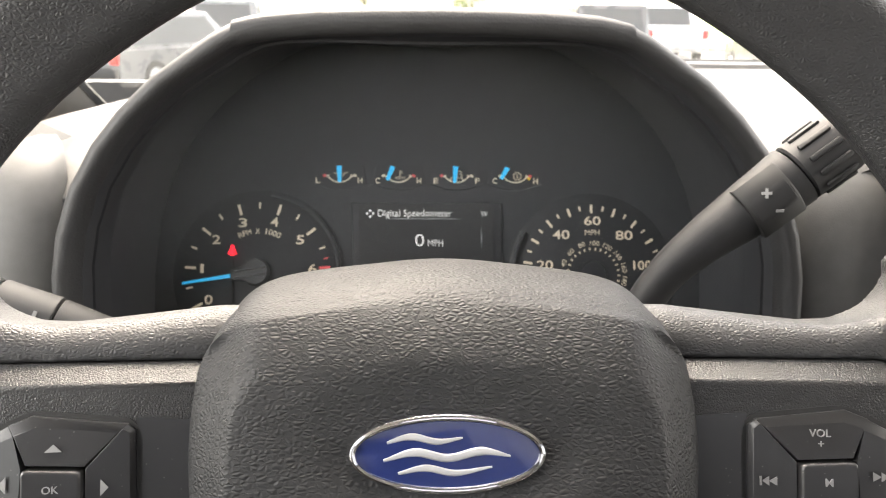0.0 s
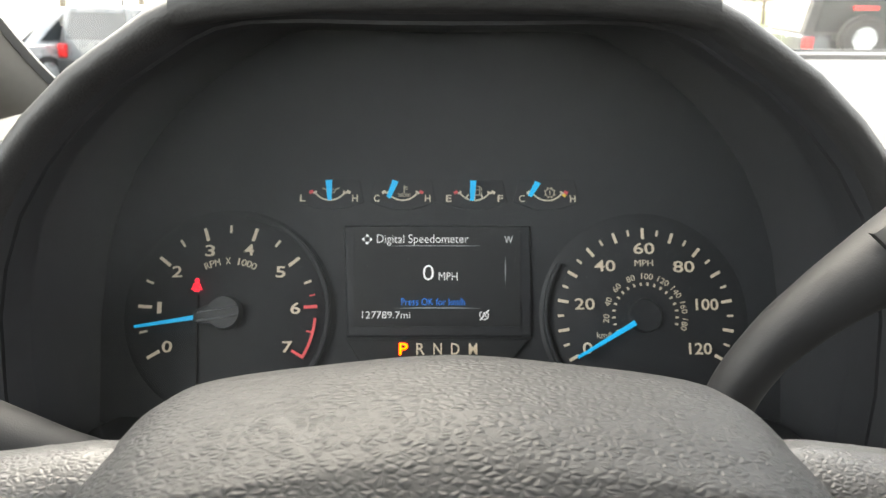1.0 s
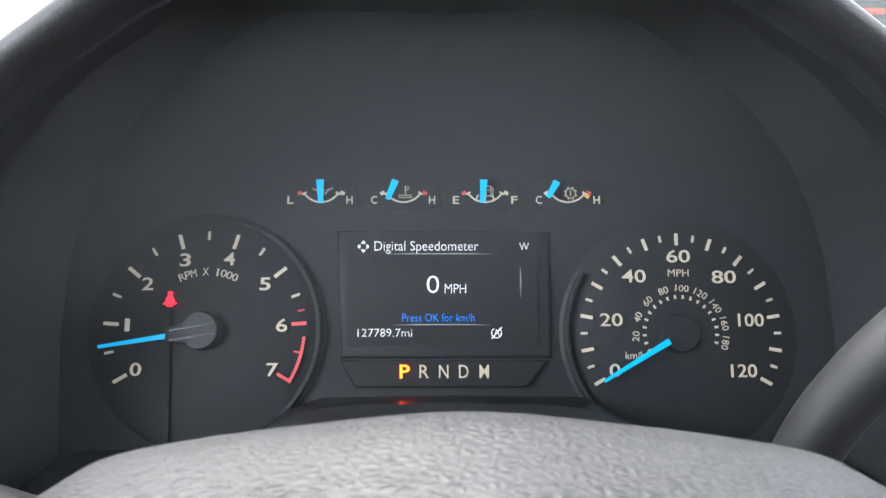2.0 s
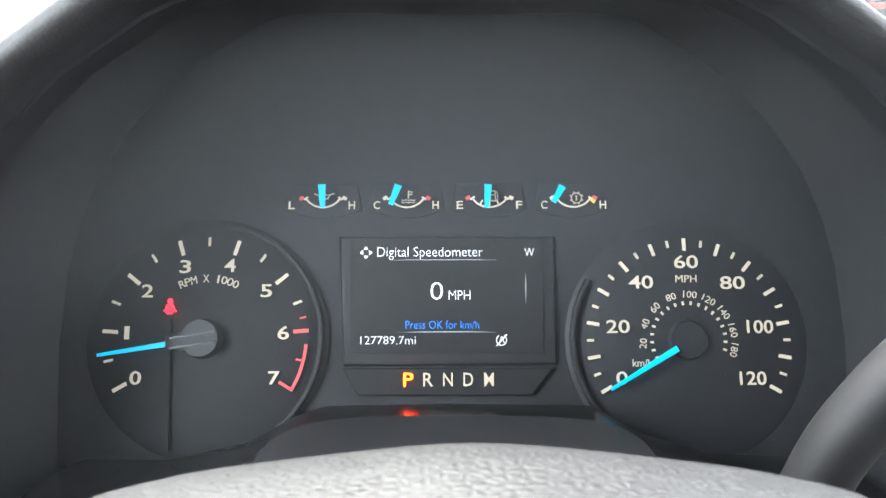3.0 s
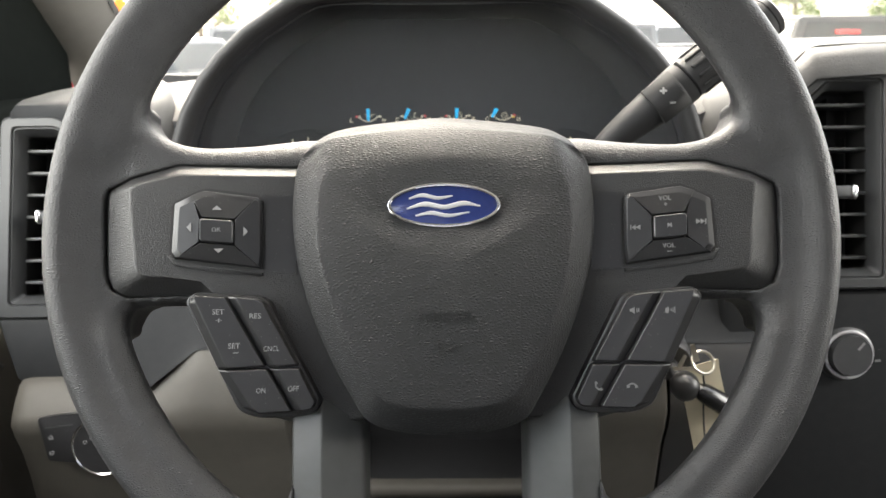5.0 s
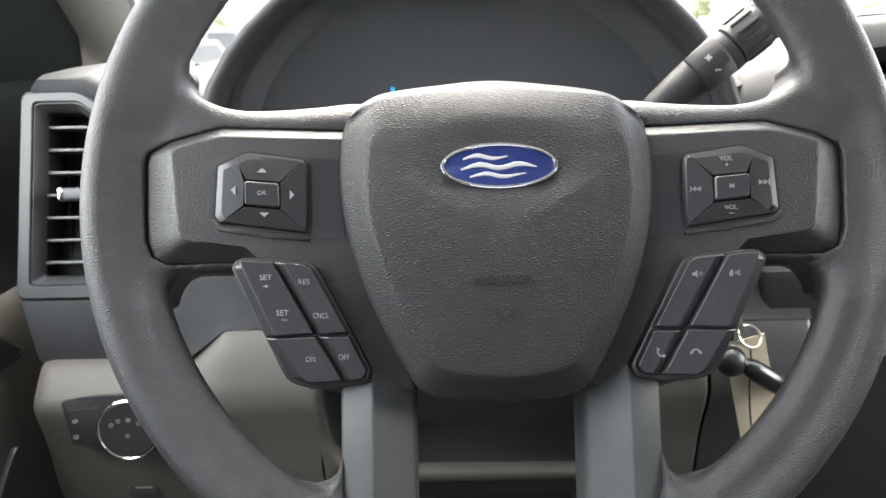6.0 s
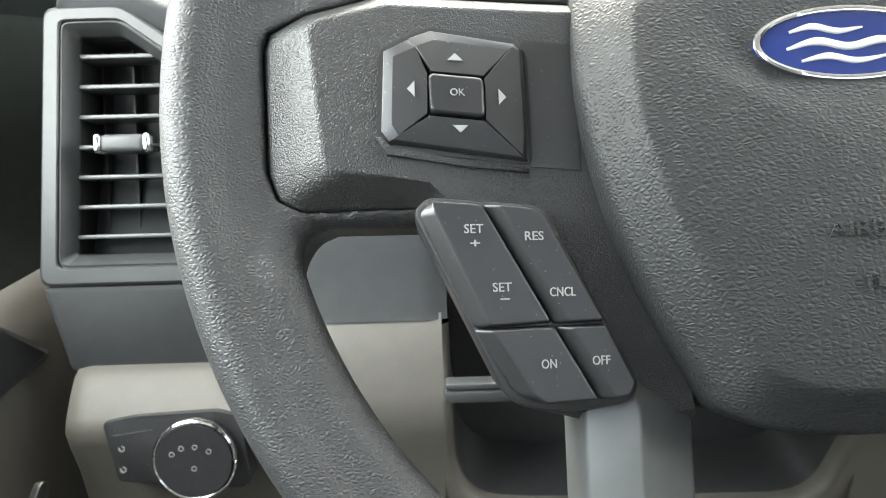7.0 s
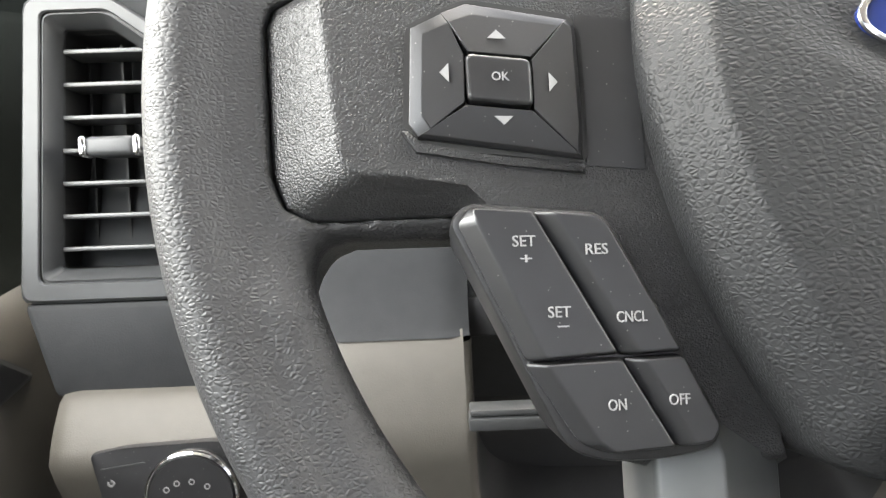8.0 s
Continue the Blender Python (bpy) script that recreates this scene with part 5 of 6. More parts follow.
part("lever_knob", sweep([A + axis * 0.0238, A + axis * 0.026, A + axis * 0.040, A + axis * 0.056, A + axis * 0.0595], [0.0130, 0.0142, 0.0146, 0.0143, 0.0136], 28), LEVER, lv, "rounded end knob", angle=60)
part("knob_cap", sweep([A + axis * 0.0596, A + axis * 0.0602, A + axis * 0.0634, A + axis * 0.0645], [0.0126, 0.0138, 0.0136, 0.0120], 28), BLACK, lv, "black end cap", angle=50)
C = Vector((0.1435, LY, 0.0398))
out = (nv * 0.98 + sv * -0.18).normalized()
tang = axis.cross(out)
LVM = Matrix.Translation(C) @ Matrix(((axis.x, -tang.x, out.x, 0), (axis.y, -tang.y, out.y, 0), (axis.z, -tang.z, out.z, 0), (0, 0, 0, 1)))
if LVM.to_3x3().determinant() < 0:
    LVM = Matrix.Translation(C) @ Matrix(((axis.x, tang.x, out.x, 0), (axis.y, tang.y, out.y, 0), (axis.z, tang.z, out.z, 0), (0, 0, 0, 1)))
rings = []
for k in range(9):
    a = radians(-52 + 104 * k / 8)
    rings.append([(x, 0.0146 * math.sin(a), 0.0146 * math.cos(a) + z) for x, z in ((-0.0095, -0.003), (-0.0092, -0.0002), (-0.0085, 0.0004), (0.0090, 0.0004), (0.0097, -0.0002), (0.0100, -0.003))])
rings2 = [[(x * 1.09, y * 1.09, z * 1.002 - 0.0002) for x, y, z in r] for r in rings]
part("plate_gap", loft(rings2, False), GROOVE, lv, m=LVM)
plate = part("button_plate", loft(rings, False), LEVER, lv, "plus and minus button plate", m=LVM)
bm = slab([(-0.0021, -0.0006), (0.0021, -0.0006), (0.0021, 0.0006), (-0.0021, 0.0006)], 0, 0.0003)
slab([(-0.0006, -0.0021), (0.0006, -0.0021), (0.0006, 0.0021), (-0.0006, 0.0021)], 0, 0.00035, bm=bm)
part("plus_sign", bm, PRINT, plate).matrix_basis = pose(0, 0, 0, -18, 0, 0) @ Matrix.Translation((0, 0, 0.0151)) @ pose(0, 0, 0, 0, 0, -38)
bm = slab([(-0.0018, -0.0006), (0.0018, -0.0006), (0.0018, 0.0006), (-0.0018, 0.0006)], 0, 0.0003)
part("minus_sign", bm, PRINT, plate).matrix_basis = pose(0, 0, 0, 18, 0, 0) @ Matrix.Translation((0, 0, 0.0151)) @ pose(0, 0, 0, 0, 0, -38)

# wiper and indicator stalk
st = thing("indicator_stalk", None, "dark indicator stalk with white printed marks", "stalk")
S0, S1 = Vector((-0.100, 0.140, -0.048)), Vector((-0.216, 0.128, 0.0005))
ax = (S1 - S0).normalized()
pts = [S0 + (S1 - S0) * f for f in (0, 0.25, 0.45, 0.6)]
part("stalk_arm", sweep(pts, [0.007, 0.0085, 0.0115, 0.0130], 24), LEVER, st, "tapered dark arm", angle=60)
ring = part("stalk_ring", sweep([S0 + (S1 - S0) * f for f in (0.606, 0.612, 0.80, 0.806)], [0.0125, 0.0134, 0.0136, 0.0128], 24), LEVER, st, "turning ring")
part("stalk_end", sweep([S0 + (S1 - S0) * f for f in (0.812, 0.82, 0.96, 1.0)], [0.0128, 0.0136, 0.0130, 0.008], 24), LEVER, st, "rounded end")
for f, dz in ((0.66, 0.3), (0.70, 0.1), (0.74, -0.1), (0.50, 0.15), (0.54, 0.25), (0.53, -0.15)):
    out = Vector((0, -0.9, 0.35 + dz)).normalized()
    out = (out - ax * out.dot(ax)).normalized()
    tg = ax.cross(out)
    m = Matrix(((ax.x, tg.x, out.x, 0), (ax.y, tg.y, out.y, 0), (ax.z, tg.z, out.z, 0), (0, 0, 0, 1)))
    part("stalk_mark", box(-0.0007, 0.0007, -0.0028, 0.0028, -0.001, 0.0003), PRINT_DIM, ring, m=Matrix.Translation(S0 + (S1 - S0) * f + out * (0.0136 if f > 0.6 else 0.0121)) @ m)

# ---- key in the ignition ----
PALE = mat("worn_pale_plastic", (0.42, 0.38, 0.30), 0.5)
METAL = mat("key_metal", (0.62, 0.58, 0.5), 0.3, metal=1.0, vary=0.15)
ig = thing("ignition_lock", None, "black ignition lock beside the steering column", "ignition lock")
part("lock_barrel", sweep([(0.150, 0.150, -0.120), (0.150, 0.112, -0.1290), (0.150, 0.106, -0.1305)], [0.017, 0.016, 0.014], 28), BLACK, ig)
key = thing("car_key", None, "black-headed car key in the ignition with brass keys and ring", "key")
bm = bmesh.new()
bmesh.ops.create_uvsphere(bm, u_segments=24, v_segments=14, radius=0.0092)
for v in bm.verts:
    v.co = Vector((v.co.x, v.co.y * 1.1, v.co.z * 1.05)) + Vector((0.1540, 0.085, -0.1368))
part("key_head", bm, BLACK, key, "black rounded plastic head")
part("key_shank", sweep([(0.151, 0.108, -0.131), (0.153, 0.090, -0.136)], [0.0045, 0.0060], 14), BLACK, key)
part("remote", sweep([(0.158, 0.081, -0.1370), (0.162, 0.081, -0.1385), (0.166, 0.081, -0.1405), (0.178, 0.083, -0.1485), (0.186, 0.0845, -0.1535), (0.1885, 0.085, -0.155)], [0.003, 0.0062, 0.0078, 0.0086, 0.0080, 0.0045], 20, flat=0.8), GLOSS, key, "black remote fob", angle=60)
part("fob_end", sweep([(0.1870, 0.0850, -0.1500), (0.1905, 0.0855, -0.1520), (0.1940, 0.0855, -0.1570), (0.1945, 0.0855, -0.1590)], [0.0030, 0.0040, 0.0032, 0.0012], 12, flat=0.7), PALE, key, "pale worn end of the fob")
pts = [pose(0.1645, 0.0855, -0.1210, 50, 0, 12) @ Vector((0.0074 * math.cos(a), 0.0074 * math.sin(a), 0)) for a in (2 * math.pi * k / 28 for k in range(29))]
part("key_ring", sweep(pts, 0.0010, 8, False), METAL, key, "thin metal ring")
for (x0, z0), (x1, z1), w in (((0.1560, -0.1082), (0.1600, -0.1200), 0.0019), ((0.1525, -0.1155), (0.1490, -0.1235), 0.0015), ((0.1452, -0.1244), (0.1590, -0.1246), 0.0012)):
    d = Vector((x1 - x0, 0, z1 - z0)).normalized()
    s = Vector((-d.z, 0, d.x)) * w
    pts = [Vector((x0, 0.0835, z0)) - s * 0.7, Vector((x0, 0.0835, z0)) + s * 0.7, Vector((x1, 0.0835, z1)) + s, Vector((x1, 0.0835, z1)) - s]
    bm = loft([[p + Vector((0, dy, 0)) for p in pts] for dy in (0, 0.0018)], True, True)
    bmesh.ops.bevel(bm, geom=list(bm.edges), offset=0.0004, segments=2, affect="EDGES")
    part("key_blade", bm, METAL, key, "worn brass key edge")
tag = thing("paper_key_tag", None, "cream paper key tag hanging from the key ring", "key tag")
bm = bmesh.new()
f = [(0.1568, 0.0900, -0.1511), (0.1560, 0.0910, -0.1300), (0.1602, 0.0915, -0.1264), (0.1764, 0.0915, -0.1215), (0.1790, 0.0910, -0.1330), (0.1909, 0.0895, -0.1738), (0.1718, 0.0890, -0.2020), (0.1698, 0.0890, -0.2025)]
face = bm.faces.new([bm.verts.new(p) for p in f])
got = bmesh.ops.extrude_face_region(bm, geom=[face])
for v in got["geom"]:
    if isinstance(v, bmesh.types.BMVert):
        v.co.y += 0.0006
part("tag_card", bm, TAG, tag)
part("tag_hole", ring_arc((0, 0), 0.0, 0.0016, 0, 360, 0, 0.0004, 14), BLACK, tag, "dark eyelet", m=pose(0.1806, 0.0889, -0.1886, 90))
part("tag_cord", sweep(spline([(0.163, 0.0800, -0.127), (0.1660, 0.0820, -0.140), (0.1672, 0.0850, -0.1522), (0.1705, 0.0875, -0.172), (0.1740, 0.0882, -0.190)], 5), 0.0006, 6), BLACK, tag, "black cord")

# ---- cab shell ----
XL, XR, YB, ZR = -0.40, 1.14, -0.95, 0.56
ROOF = mat("headliner", (0.42, 0.41, 0.39), 0.9, grain=0.4, grain_scale=900)
CARPET = mat("carpet", (0.03, 0.03, 0.03), 0.95, grain=0.8, grain_scale=500)
solid("ceiling", box(XL - 0.05, XR + 0.05, YB, -0.02, ZR, ZR + 0.04, 0.005), ROOF, "pale fabric headliner of the cab", "ceiling", "structure")
solid("floor", box(XL - 0.05, XR + 0.05, YB, 0.85, -0.80, -0.76), CARPET, "dark carpeted cab floor", "floor", "structure")
solid("wall_front", box(XL - 0.05, XR + 0.05, 0.80, 0.84, -0.76, 0.04), BLACK, "black bulkhead behind the dashboard", "wall", "structure")
SEATCLOTH = mat("grey_cloth", (0.06, 0.06, 0.06), 0.9, grain=0.5, grain_scale=700)
rear = box(XL - 0.05, XR + 0.05, YB - 0.04, YB, -0.76, 0.12)
box(XL - 0.05, XR + 0.05, YB - 0.04, YB, 0.46, ZR, 0.0, rear)
box(XL - 0.05, XL + 0.10, YB - 0.04, YB, 0.12, 0.46, 0.0, rear)
box(XR - 0.10, XR + 0.05, YB - 0.04, YB, 0.12, 0.46, 0.0, rear)
solid("wall_back", rear, SEATCLOTH, "grey cloth rear wall of the cab with its window opening", "wall", "structure")
back_win = thing("window_2", None, "tinted rear window of the cab", "window", "", "structure")
bm = bmesh.new()
bm.faces.new([bm.verts.new(p) for p in ((XL + 0.10, YB - 0.02, 0.12), (XR - 0.10, YB - 0.02, 0.12), (XR - 0.10, YB - 0.02, 0.46), (XL + 0.10, YB - 0.02, 0.46))])
part("pane", bm, TINTED, back_win).visible_shadow = False
solid("door_2", box(XR, XR + 0.05, YB, 0.80, -0.76, 0.03), DASH, "charcoal passenger door lining", "door", "structure")
solid("wall_side", box(XR, XR + 0.05, YB, -0.42, 0.03, ZR), DASH, "charcoal rear post of the cab", "wall", "structure")
win = thing("window_1", None, "clear windscreen with dark lower edge", "windscreen", "", "structure")
bm = bmesh.new()
bm.faces.new([bm.verts.new(p) for p in ((-0.36, 0.72, 0.04), (XR - 0.03, 0.72, 0.04), (XR - 0.08, 0.0, ZR), (-0.32, 0.0, ZR))])
pane = part("pane", bm, WINDOW, win)
pane.visible_shadow = False
bm = bmesh.new()
box(-0.10, XR, 0.70, 0.78, 0.040, 0.0745, 0.004, bm)
part("cowl_edge", bm, BLACK, win, "dark lower edge of the windscreen")
part("cowl_strip", box(-0.10, XR, 0.745, 0.750, 0.070, 0.0775, 0.001), VENT, win, "grey cowl strip")

# driver's windscreen pillar, its trim and black seal
EDGE = spline([(-0.345, 0.66, 0.000), (-0.353, 0.585, 0.055), (-0.357, 0.535, 0.099), (-0.357, 0.46, 0.165), (-0.348, 0.35, 0.265), (-0.325, 0.03, 0.55)], 6)
pl = thing("windscreen_pillar", None, "pale windscreen pillar trim with black glass seal", "pillar", "", "structure")
rings = []
for i, p in enumerate(EDGE):
    f = i / (len(EDGE) - 1)
    rings.append([tuple(p), (p.x - 0.003, p.y - 0.012, p.z + 0.001), (p.x - 0.010, p.y - 0.030, p.z), (p.x - 0.020, p.y - 0.046, p.z - 0.002), (p.x - 0.034, p.y - 0.058, p.z - 0.004), (p.x - 0.052, p.y - 0.064, p.z - 0.006), (p.x - 0.070, p.y - 0.062, p.z - 0.008), (p.x - 0.08, p.y, p.z)])
part("pillar_trim", loft(rings, True, True), PILLAR, pl, "pale beige trim", angle=60)
rings = []
for i, p in enumerate(EDGE):
    f = i / (len(EDGE) - 1)
    w = 0.005
    rings.append([(p.x + 0.001, p.y - 0.002, p.z + 0.001), (p.x + 0.003, p.y + 0.006, p.z + w), (p.x - 0.001, p.y + 0.016, p.z + w), (p.x - 0.004, p.y + 0.006, p.z - 0.002)])
part("glass_seal", loft(rings, True, True), BLACK, pl, "black glass seal", angle=30)

# driver's door
door = thing("door_1", None, "driver's door with beige lower lining and dark upper edge", "door", "", "structure")
bm = loft([[(x, y, z) for y in (0.40, 0.235, 0.20, 0.10, -0.3, -0.95)] for x, z in ((-0.352, -0.75), (-0.345, -0.40), (-0.338, -0.25), (-0.336, -0.19), (-0.337, -0.15), (-0.339, -0.125), (-0.346, -0.117))], False)
part("door_lining", bm, BEIGE, door, "beige moulded lining", angle=60)
bm = loft([[(x, y, max(z - k, -0.124) if z < 0.02 else z - k) for y, k in ((0.50, 0), (0.30, 0), (0.24, 0), (0.19, 0.03), (0.12, 0.09), (0.05, 0.10), (-0.95, 0.10))] for x, z in ((-0.3425, -0.126), (-0.352, -0.105), (-0.362, -0.04), (-0.372, 0.02), (-0.385, 0.03), (-0.43, 0.03))], False)
# the lining is charcoal; a near-black colour paints in its darkness
part("door_upper", bm, DULL_BLACK, door, "charcoal upper lining", angle=60)
part("door_bezel", slab(rounded([(0.09, -0.112), (0.145, -0.129), (0.1845, -0.158), (0.1845, -0.162), (0.137, -0.163), (0.09, -0.190)], 0.004, 3), 0, 0.004, 0.002, 2), VENT, door, "grey rim round the handle recess", m=Matrix(((0, 0, 1, -0.340), (1, 0, 0, 0), (0, 1, 0, 0), (0, 0, 0, 1))))
part("door_recess", slab(rounded([(0.09, -0.1145), (0.1440, -0.1312), (0.1805, -0.1590), (0.1365, -0.1612), (0.09, -0.1875)], 0.003, 3), 0.003, 0.0046), BLACK, door, "black handle recess", m=Matrix(((0, 0, 1, -0.340), (1, 0, 0, 0), (0, 1, 0, 0), (0, 0, 0, 1))))
part("door_pull", slab(rounded([(0.10, -0.26), (0.150, -0.222), (0.158, -0.226), (0.12, -0.30)], 0.004, 3), 0, 0.005, 0.001, 2), BLACK, door, "black pull recess", m=Matrix(((0, 0, 1, -0.338), (1, 0, 0, 0), (0, 1, 0, 0), (0, 0, 0, 1))))
part("window_post", box(-0.44, -0.385, -0.95, -0.68, -0.08, ZR), DASH, door)
# added panel: black stands in for the dim view through the door window
part("corner_blank", slab([(0.17, -0.06), (0.50, -0.06), (0.50, 0.14), (0.32, 0.30), (0.17, 0.12)], 0, 0.02, 0.004, 2), DULL_BLACK, door, "added black panel in place of the dim door window", m=Matrix(((0, 0, 1, -0.425), (1, 0, 0, 0), (0, 1, 0, 0), (0, 0, 0, 1))))

# ---- outside: car park, parked vehicles, trees ----
ASPHALT = mat("asphalt", (0.20, 0.195, 0.185), 0.9, grain=0.5, grain_scale=60, stain=0.3)
GRASS = mat("grass", (0.12, 0.16, 0.05), 0.9, grain=0.5, grain_scale=30, stain=0.5, vary=0.3)
LEAF = mat("leaves", (0.10, 0.14, 0.03), 0.6, vary=0.35, stain=0.8)
BARK = mat("bark", (0.16, 0.12, 0.09), 0.9, grain=0.6, grain_scale=40)
TYRE = mat("tyre", (0.02, 0.02, 0.02), 0.8)
AUTOGLASS = mat("auto_glass", (0.02, 0.024, 0.026), 0.08)
TAIL = mat("tail_lamp", (0.55, 0.02, 0.02), 0.2)
PAINTS = {"grey": mat("grey_paint", (0.10, 0.105, 0.11), 0.3, coat=0.5), "white": mat("white_paint", (0.75, 0.75, 0.74), 0.3, coat=0.5), "red": mat("red_paint", (0.45, 0.02, 0.02), 0.3, coat=0.5), "dark": mat("dark_paint", (0.03, 0.032, 0.035), 0.3, coat=0.5), "silver": mat("silver_paint", (0.38, 0.39, 0.40), 0.3, metal=0.4, coat=0.5)}
TRIM = mat("body_trim", (0.03, 0.03, 0.03), 0.6)
POST = mat("concrete_post", (0.45, 0.40, 0.33), 0.8, grain=0.3, grain_scale=30)
ORANGE = mat("orange_sign", (0.9, 0.22, 0.01), 0.5)


def outdoors(ob, x, y, turn=0.0):
    ob.matrix_basis = pose(x, y, 0, 0, 0, turn)
    return ob


bm = bmesh.new()
bmesh.ops.create_grid(bm, x_segments=2, y_segments=2, size=600)
tagged(new("ground", mesh_of("ground", bm, ASPHALT)), "grey asphalt car park lit by a bright sky", "ground", "", "structure")
bm = box(-90, 90, 30, 44, -0.1, 0.06)
tagged(new("grass_verge", mesh_of("grass_verge", bm, GRASS)), "mown grass verge beyond the car park", "grass", "", "structure")
bm = box(-90, 90, 48, 120, -0.1, 0.07)
tagged(new("grass_bank", mesh_of("grass_bank", bm, GRASS)), "grass strip beyond the road", "grass", "", "structure")


def vehicle(name, paint, label, x, y, turn, length, width, height, kind="suv", belt=0.58, spare=False):
    """A parked vehicle whose rear faces the camera when turn is 0: body, cabin, windows, wheels, lamps."""
    v = outdoors(tagged(new(name), label, "car", "parked vehicles"), x, y, turn)
    L, W, H, b = length, width / 2, height, height * belt
    P = PAINTS[paint]
    body = [(0.0, 0.38), (0.03, b * 0.75), (0.06, b), (L * 0.5, b * 1.01), (L * 0.72, b * 0.99), (L * 0.97, b * 0.86), (L, 0.5), (L * 0.99, 0.30), (0.06, 0.30)]
    rings = []
    for s, k in ((-1, 0.90), (-0.97, 0.97), (-0.9, 1.0), (0.9, 1.0), (0.97, 0.97), (1, 0.90)):
        cy, cz = L / 2, (b + 0.3) / 2
        rings.append([(s * W, cy + (p[0] - cy) * (0.985 + 0.015 * k), cz + (p[1] - cz) * k) for p in body])
    part("body", loft(rings, True, True), P, v, angle=30)
    if kind == "pickup":
        cab = [(L * 0.36, b), (L * 0.39, H * 0.98), (L * 0.58, H), (L * 0.72, b)]
    elif kind == "sedan":
        cab = [(L * 0.12, b), (L * 0.28, H * 0.97), (L * 0.5, H), (L * 0.72, b)]
    else:
        cab = [(0.05, b), (0.18 if not spare else 0.08, H * 0.98), (L * 0.45, H), (L * 0.56, H * 0.98), (L * 0.70, b)]
    rings = []
    for s, k in ((-0.97, 0.0), (-0.84, 0.97), (-0.78, 1.0), (0.78, 1.0), (0.84, 0.97), (0.97, 0.0)):
        rings.append([(s * W, p[0], b + (p[1] - b) * max(k, 0.02)) for p in cab])
    part("cabin", loft(rings, True, True), P if not spare else TRIM, v, angle=30)
    # rear and side windows
    y0, y1 = cab[0][0], cab[1][0]
    bm = loft([[(-W * 0.80, y0 - 0.012, b + 0.06), (W * 0.80, y0 - 0.012, b + 0.06)], [(-W * 0.70, y1 - 0.030, H * 0.93), (W * 0.70, y1 - 0.030, H * 0.93)]], False)
    part("rear_window", bm, AUTOGLASS, v)
    for s in (-1, 1):
        bm = loft([[(s * W * 0.965, cab[0][0] + 0.25, b + 0.05), (s * W * 0.965, cab[-1][0] - 0.35, b + 0.05)], [(s * W * 0.875, cab[1][0] + 0.12, H * 0.93), (s * W * 0.875, cab[-2][0] - 0.10, H * 0.93)]], False)
        part("side_window", bm, AUTOGLASS, v)
        part("tail_lamp", box(s * W * 0.88 - 0.09, s * W * 0.88 + 0.09, -0.03, 0.12, b * 0.70, b * 0.97, 0.02), TAIL, v, "red tail lamp")
        for yy in (L * 0.19, L * 0.81):
            r = 0.34 if not spare else 0.40
            bm = bmesh.new()
            bmesh.ops.create_cone(bm, cap_ends=True, radius1=r, radius2=r, depth=0.24, segments=28)
            bmesh.ops.bevel(bm, geom=[e for e in bm.edges if abs(e.verts[0].co.z - e.verts[1].co.z) < 1e-5], offset=0.04, segments=2, affect="EDGES")
            wh = part("wheel", bm, TYRE, v, m=Matrix.Translation((s * (W - 0.11), yy, r)) @ pose(0, 0, 0, 0, 90, 0))
            bm = bmesh.new()
            bmesh.ops.create_cone(bm, cap_ends=True, radius1=r * 0.62, radius2=r * 0.56, depth=0.25, segments=20)
            part("rim", bm, PAINTS["silver"], wh)
    part("bumper", box(-W * 0.96, W * 0.96, -0.10, 0.12, 0.36, 0.58, 0.04), TRIM if paint != "white" else PAINTS["silver"], v)
    part("plate_bar", box(-0.16, 0.16, -0.035, -0.005, b * 0.66, b * 0.66 + 0.10, 0.005), PAINTS["white"], v)
    if spare:
        bm = bmesh.new()
        bmesh.ops.create_cone(bm, cap_ends=True, radius1=0.40, radius2=0.40, depth=0.26, segments=36)
        bmesh.ops.bevel(bm, geom=[e for e in bm.edges if abs(e.verts[0].co.z - e.verts[1].co.z) < 1e-5], offset=0.06, segments=3, affect="EDGES")
        sp = part("spare_wheel", bm, TYRE, v, "spare wheel on the tailgate", m=Matrix.Translation((0, -0.17, 1.02)) @ pose(0, 0, 0, 90, 0, 0))
        bm = bmesh.new()
        bmesh.ops.create_cone(bm, cap_ends=True, radius1=0.24, radius2=0.20, depth=0.28, segments=24)
        part("rim", bm, PAINTS["silver"], sp)
        part("brake_lamp", box(-0.2, 0.2, -0.16, -0.08, 1.50, 1.57, 0.01), TAIL, v, "red high brake lamp")
    return v


def polar(az, d):
    return d * math.sin(radians(az)), d * math.cos(radians(az))


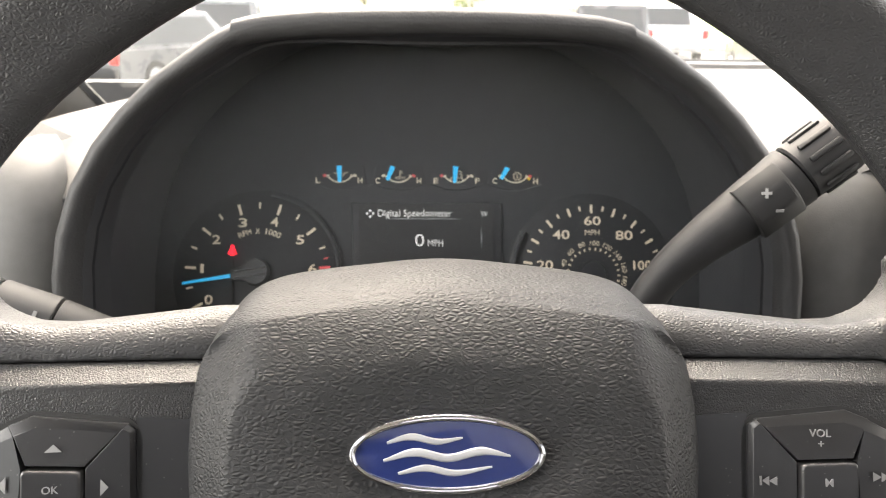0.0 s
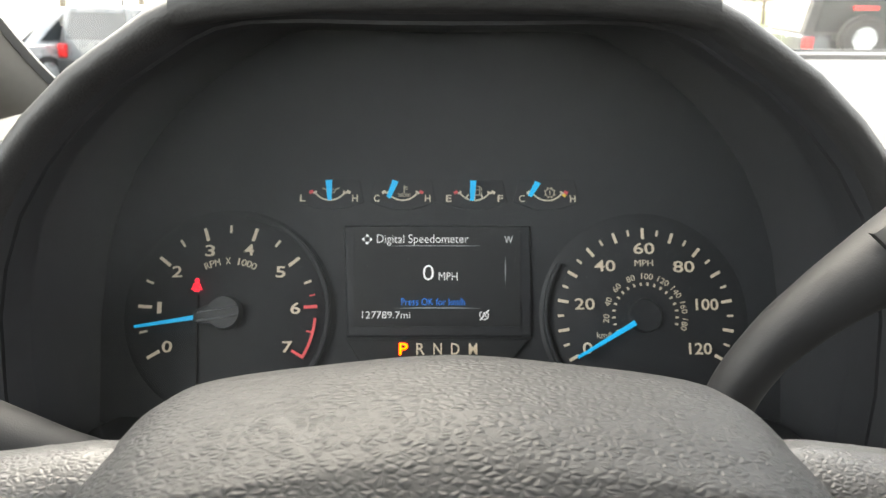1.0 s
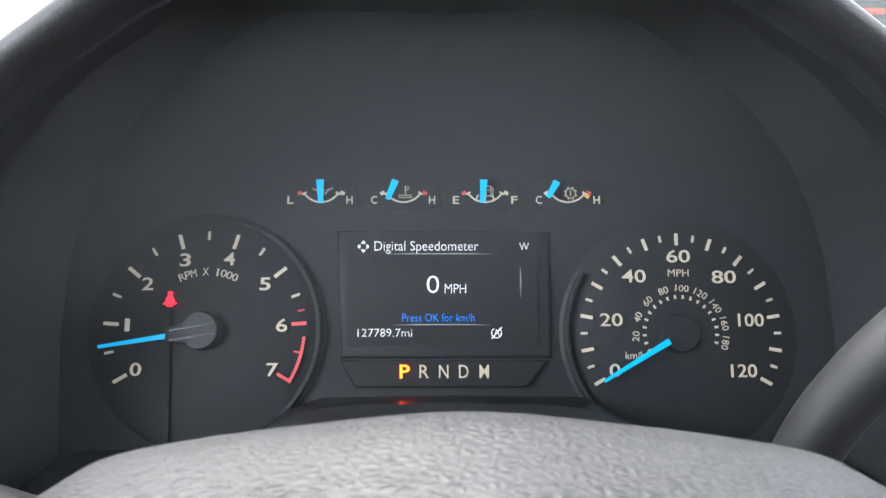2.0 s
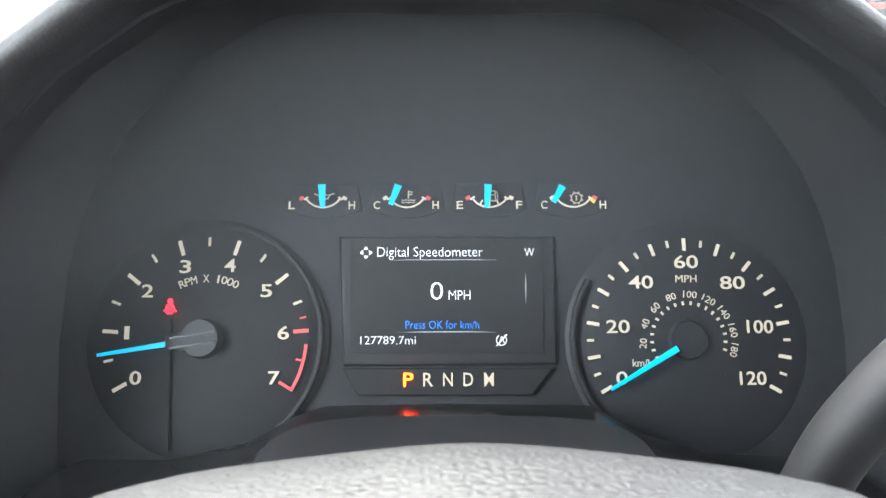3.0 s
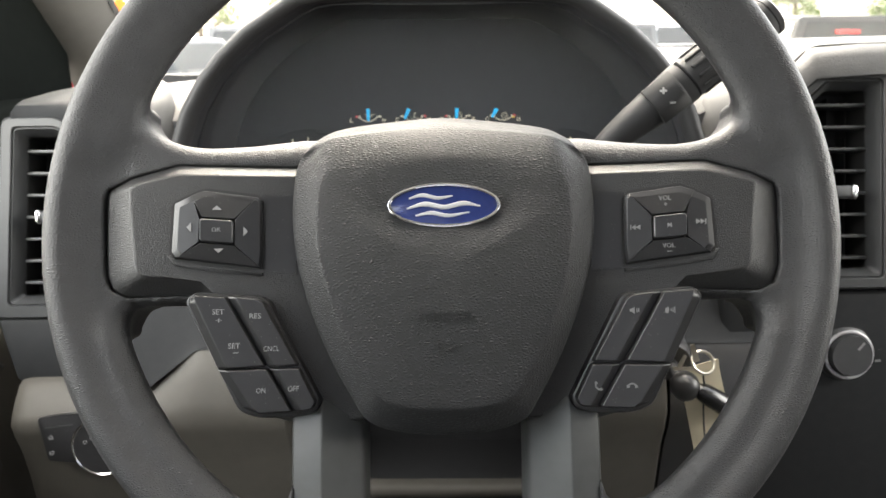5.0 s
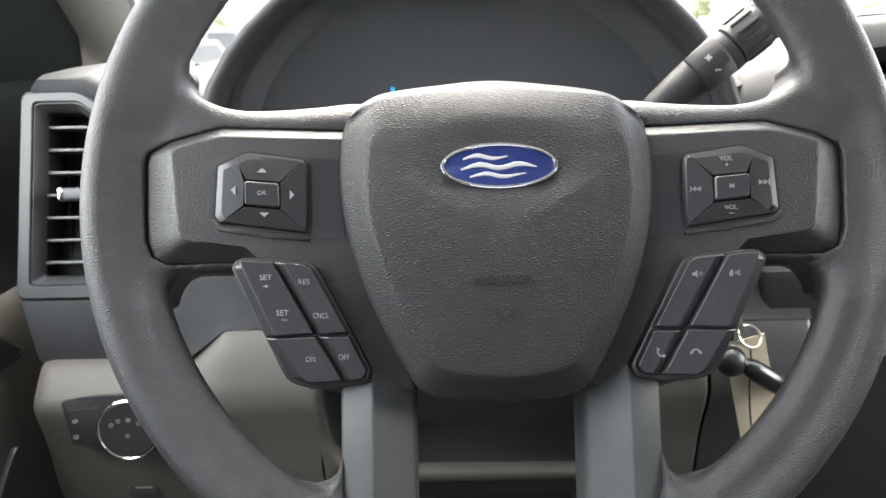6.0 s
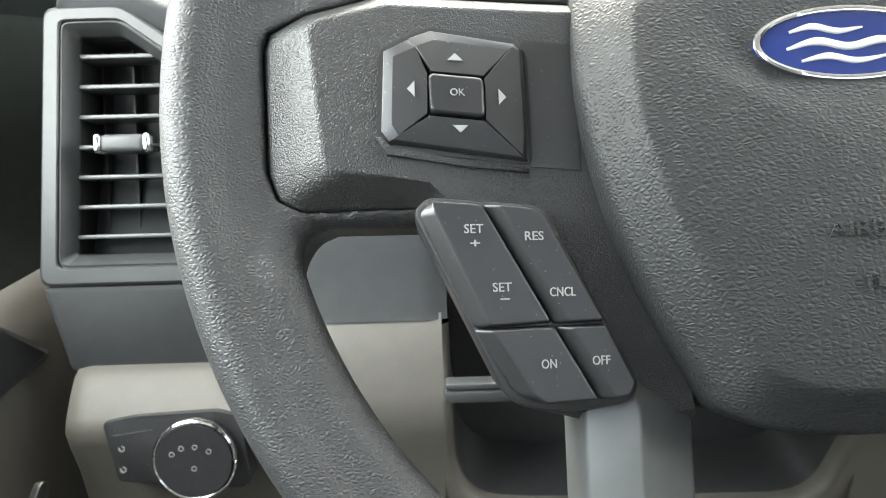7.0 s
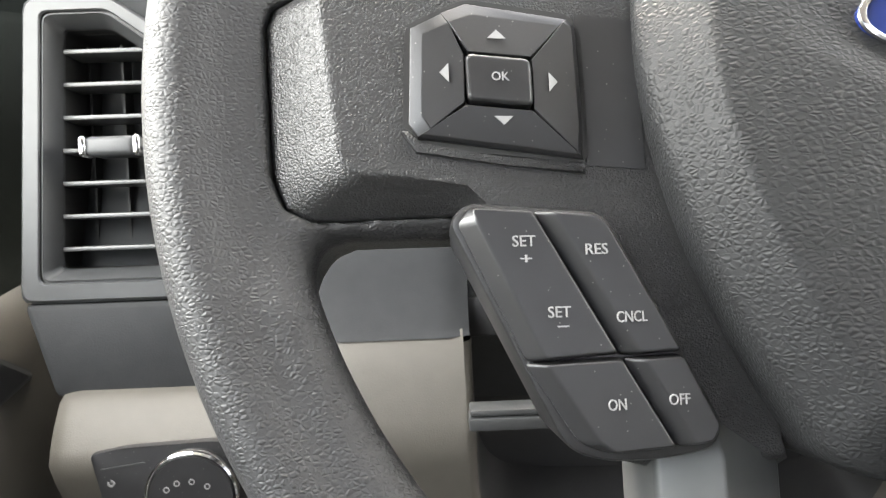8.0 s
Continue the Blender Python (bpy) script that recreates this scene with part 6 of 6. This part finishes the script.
for name, paint, label, az, d, turn, size, kind, spare in (
    ("off_road_car", "dark", "dark off-road car with spare wheel on its tailgate", 29.6, 15.2, -10, (4.2, 1.88, 1.84), "suv", True),
    ("parked_pickup", "white", "white pickup truck parked with its rear outward", 19.3, 25, -8, (5.4, 1.95, 1.78), "pickup", False),
    ("parked_car", "dark", "dark grey estate car with red tail lamps", 14.6, 18, -6, (4.7, 1.9, 1.75), "suv", False),
    ("parked_car", "grey", "grey estate car parked beside a pickup", -24.5, 14.5, -24, (4.6, 1.86, 1.50), "suv", False),
    ("parked_pickup", "grey", "grey pickup truck with red tail lamps", -17.2, 17.5, -10, (5.4, 1.95, 1.75), "pickup", False),
    ("parked_car", "red", "red saloon car in the car park", -15.0, 24, 30, (4.5, 1.8, 1.42), "sedan", False),
    ("parked_car", "silver", "silver saloon car in the car park", -32.0, 15.5, -30, (4.5, 1.8, 1.45), "sedan", False),
    ("parked_car", "white", "white estate car in the car park", 8.0, 24, 0, (4.6, 1.86, 1.62), "suv", False),
    ("parked_car", "silver", "silver estate car in the car park", -6.0, 23, 4, (4.6, 1.86, 1.62), "suv", False),
    ("parked_car", "white", "white saloon car in the car park", 36.5, 17, -16, (4.6, 1.86, 1.45), "sedan", False),
):
    vehicle(name, paint, label, *polar(az, d), turn, *size, kind=kind, spare=spare)


def tree(name, x, y, h, seed, label):
    rnd = random.Random(seed)
    t = outdoors(tagged(new(name), label, "tree", "trees behind the car park"), x, y)
    trunk = spline([(0, 0, 0), (0.1 * rnd.uniform(-1, 1), 0.1, h * 0.3), (0.3 * rnd.uniform(-1, 1), 0, h * 0.65)], 5)
    bm = sweep(trunk, [0.22 * h / 8 * (1 - 0.6 * i / (len(trunk) - 1)) for i in range(len(trunk))], 10)
    tips = []
    for k in range(9):
        a, s = k * 2.4, rnd.uniform(0.3, 0.95)
        p = Vector(trunk[int(s * (len(trunk) - 1))])
        q = p + Vector((math.cos(a) * h * rnd.uniform(0.12, 0.26), math.sin(a) * h * rnd.uniform(0.12, 0.26), h * rnd.uniform(0.1, 0.26)))
        sweep([p, (p + q) / 2 + Vector((0, 0, -0.1)), q], [0.07 * h / 8, 0.05 * h / 8, 0.02 * h / 8], 6, True, bm)
        tips.append(q)
    part("trunk", bm, BARK, t)
    verts, faces = [], []
    for q in tips + [Vector(trunk[-1])] * 2:
        r = h * rnd.uniform(0.10, 0.17)
        for _ in range(240):
            d = Vector((rnd.gauss(0, 1), rnd.gauss(0, 1), rnd.gauss(0, 0.8)))
            d = d.normalized() * r * rnd.random() ** 0.4
            c = q + d
            u = Vector((rnd.uniform(-1, 1), rnd.uniform(-1, 1), rnd.uniform(-1, 1))).normalized()
            w = u.cross(Vector((rnd.uniform(-1, 1), rnd.uniform(-1, 1), rnd.uniform(-1, 1)))).normalized()
            s = rnd.uniform(0.08, 0.18) * h / 8
            i = len(verts)
            verts += [c - u * s, c + w * s * 0.5, c + u * s, c - w * s * 0.5]
            faces.append((i, i + 1, i + 2, i + 3))
    me = bpy.data.meshes.new("crown")
    me.from_pydata([tuple(v) for v in verts], [], faces)
    me.materials.append(LEAF)
    cr = new("crown", me)
    cr.parent = t


for i, (az, d, h) in enumerate(((-38, 46, 9), (-31, 52, 10), (-26, 47, 8), (-21, 55, 9), (-17, 50, 7), (-11, 58, 6), (-4, 62, 6), (4, 64, 5), (20, 60, 5.5), (23.5, 56, 6), (26, 62, 6), (32, 60, 7), (38, 55, 8))):
    tree("tree", *polar(az, d), h, i + 5, "leafy green tree beyond the parked cars")
for az, d, r in ((26.2, 17, 0.16), (29.6, 24, 0.14)):
    x, y = polar(az, d)
    lp = outdoors(tagged(new("lamp_post"), "tall pale post standing in the car park", "post", "posts"), x, y)
    part("post", sweep([(0, 0, 0), (0, 0, 0.6), (0, 0, 9)], [r * 1.2, r, r * 0.8], 16), POST, lp)
    part("foot", box(-0.3, 0.3, -0.3, 0.3, 0, 0.25, 0.03), POST, lp)
x, y = polar(-22.3, 21)
sg = outdoors(tagged(new("road_sign"), "orange diamond road sign on a thin post", "sign"), x, y)
part("sign_plate", slab([(0, -0.36), (0.36, 0), (0, 0.36), (-0.36, 0)], 0, 0.01, 0.003), ORANGE, sg, m=Matrix.Translation((0, -0.04, 2.15)) @ pose(0, 0, 0, 90, 0, 0))
part("sign_post", box(-0.03, 0.03, -0.03, 0.02, 0, 2.2), TRIM, sg)
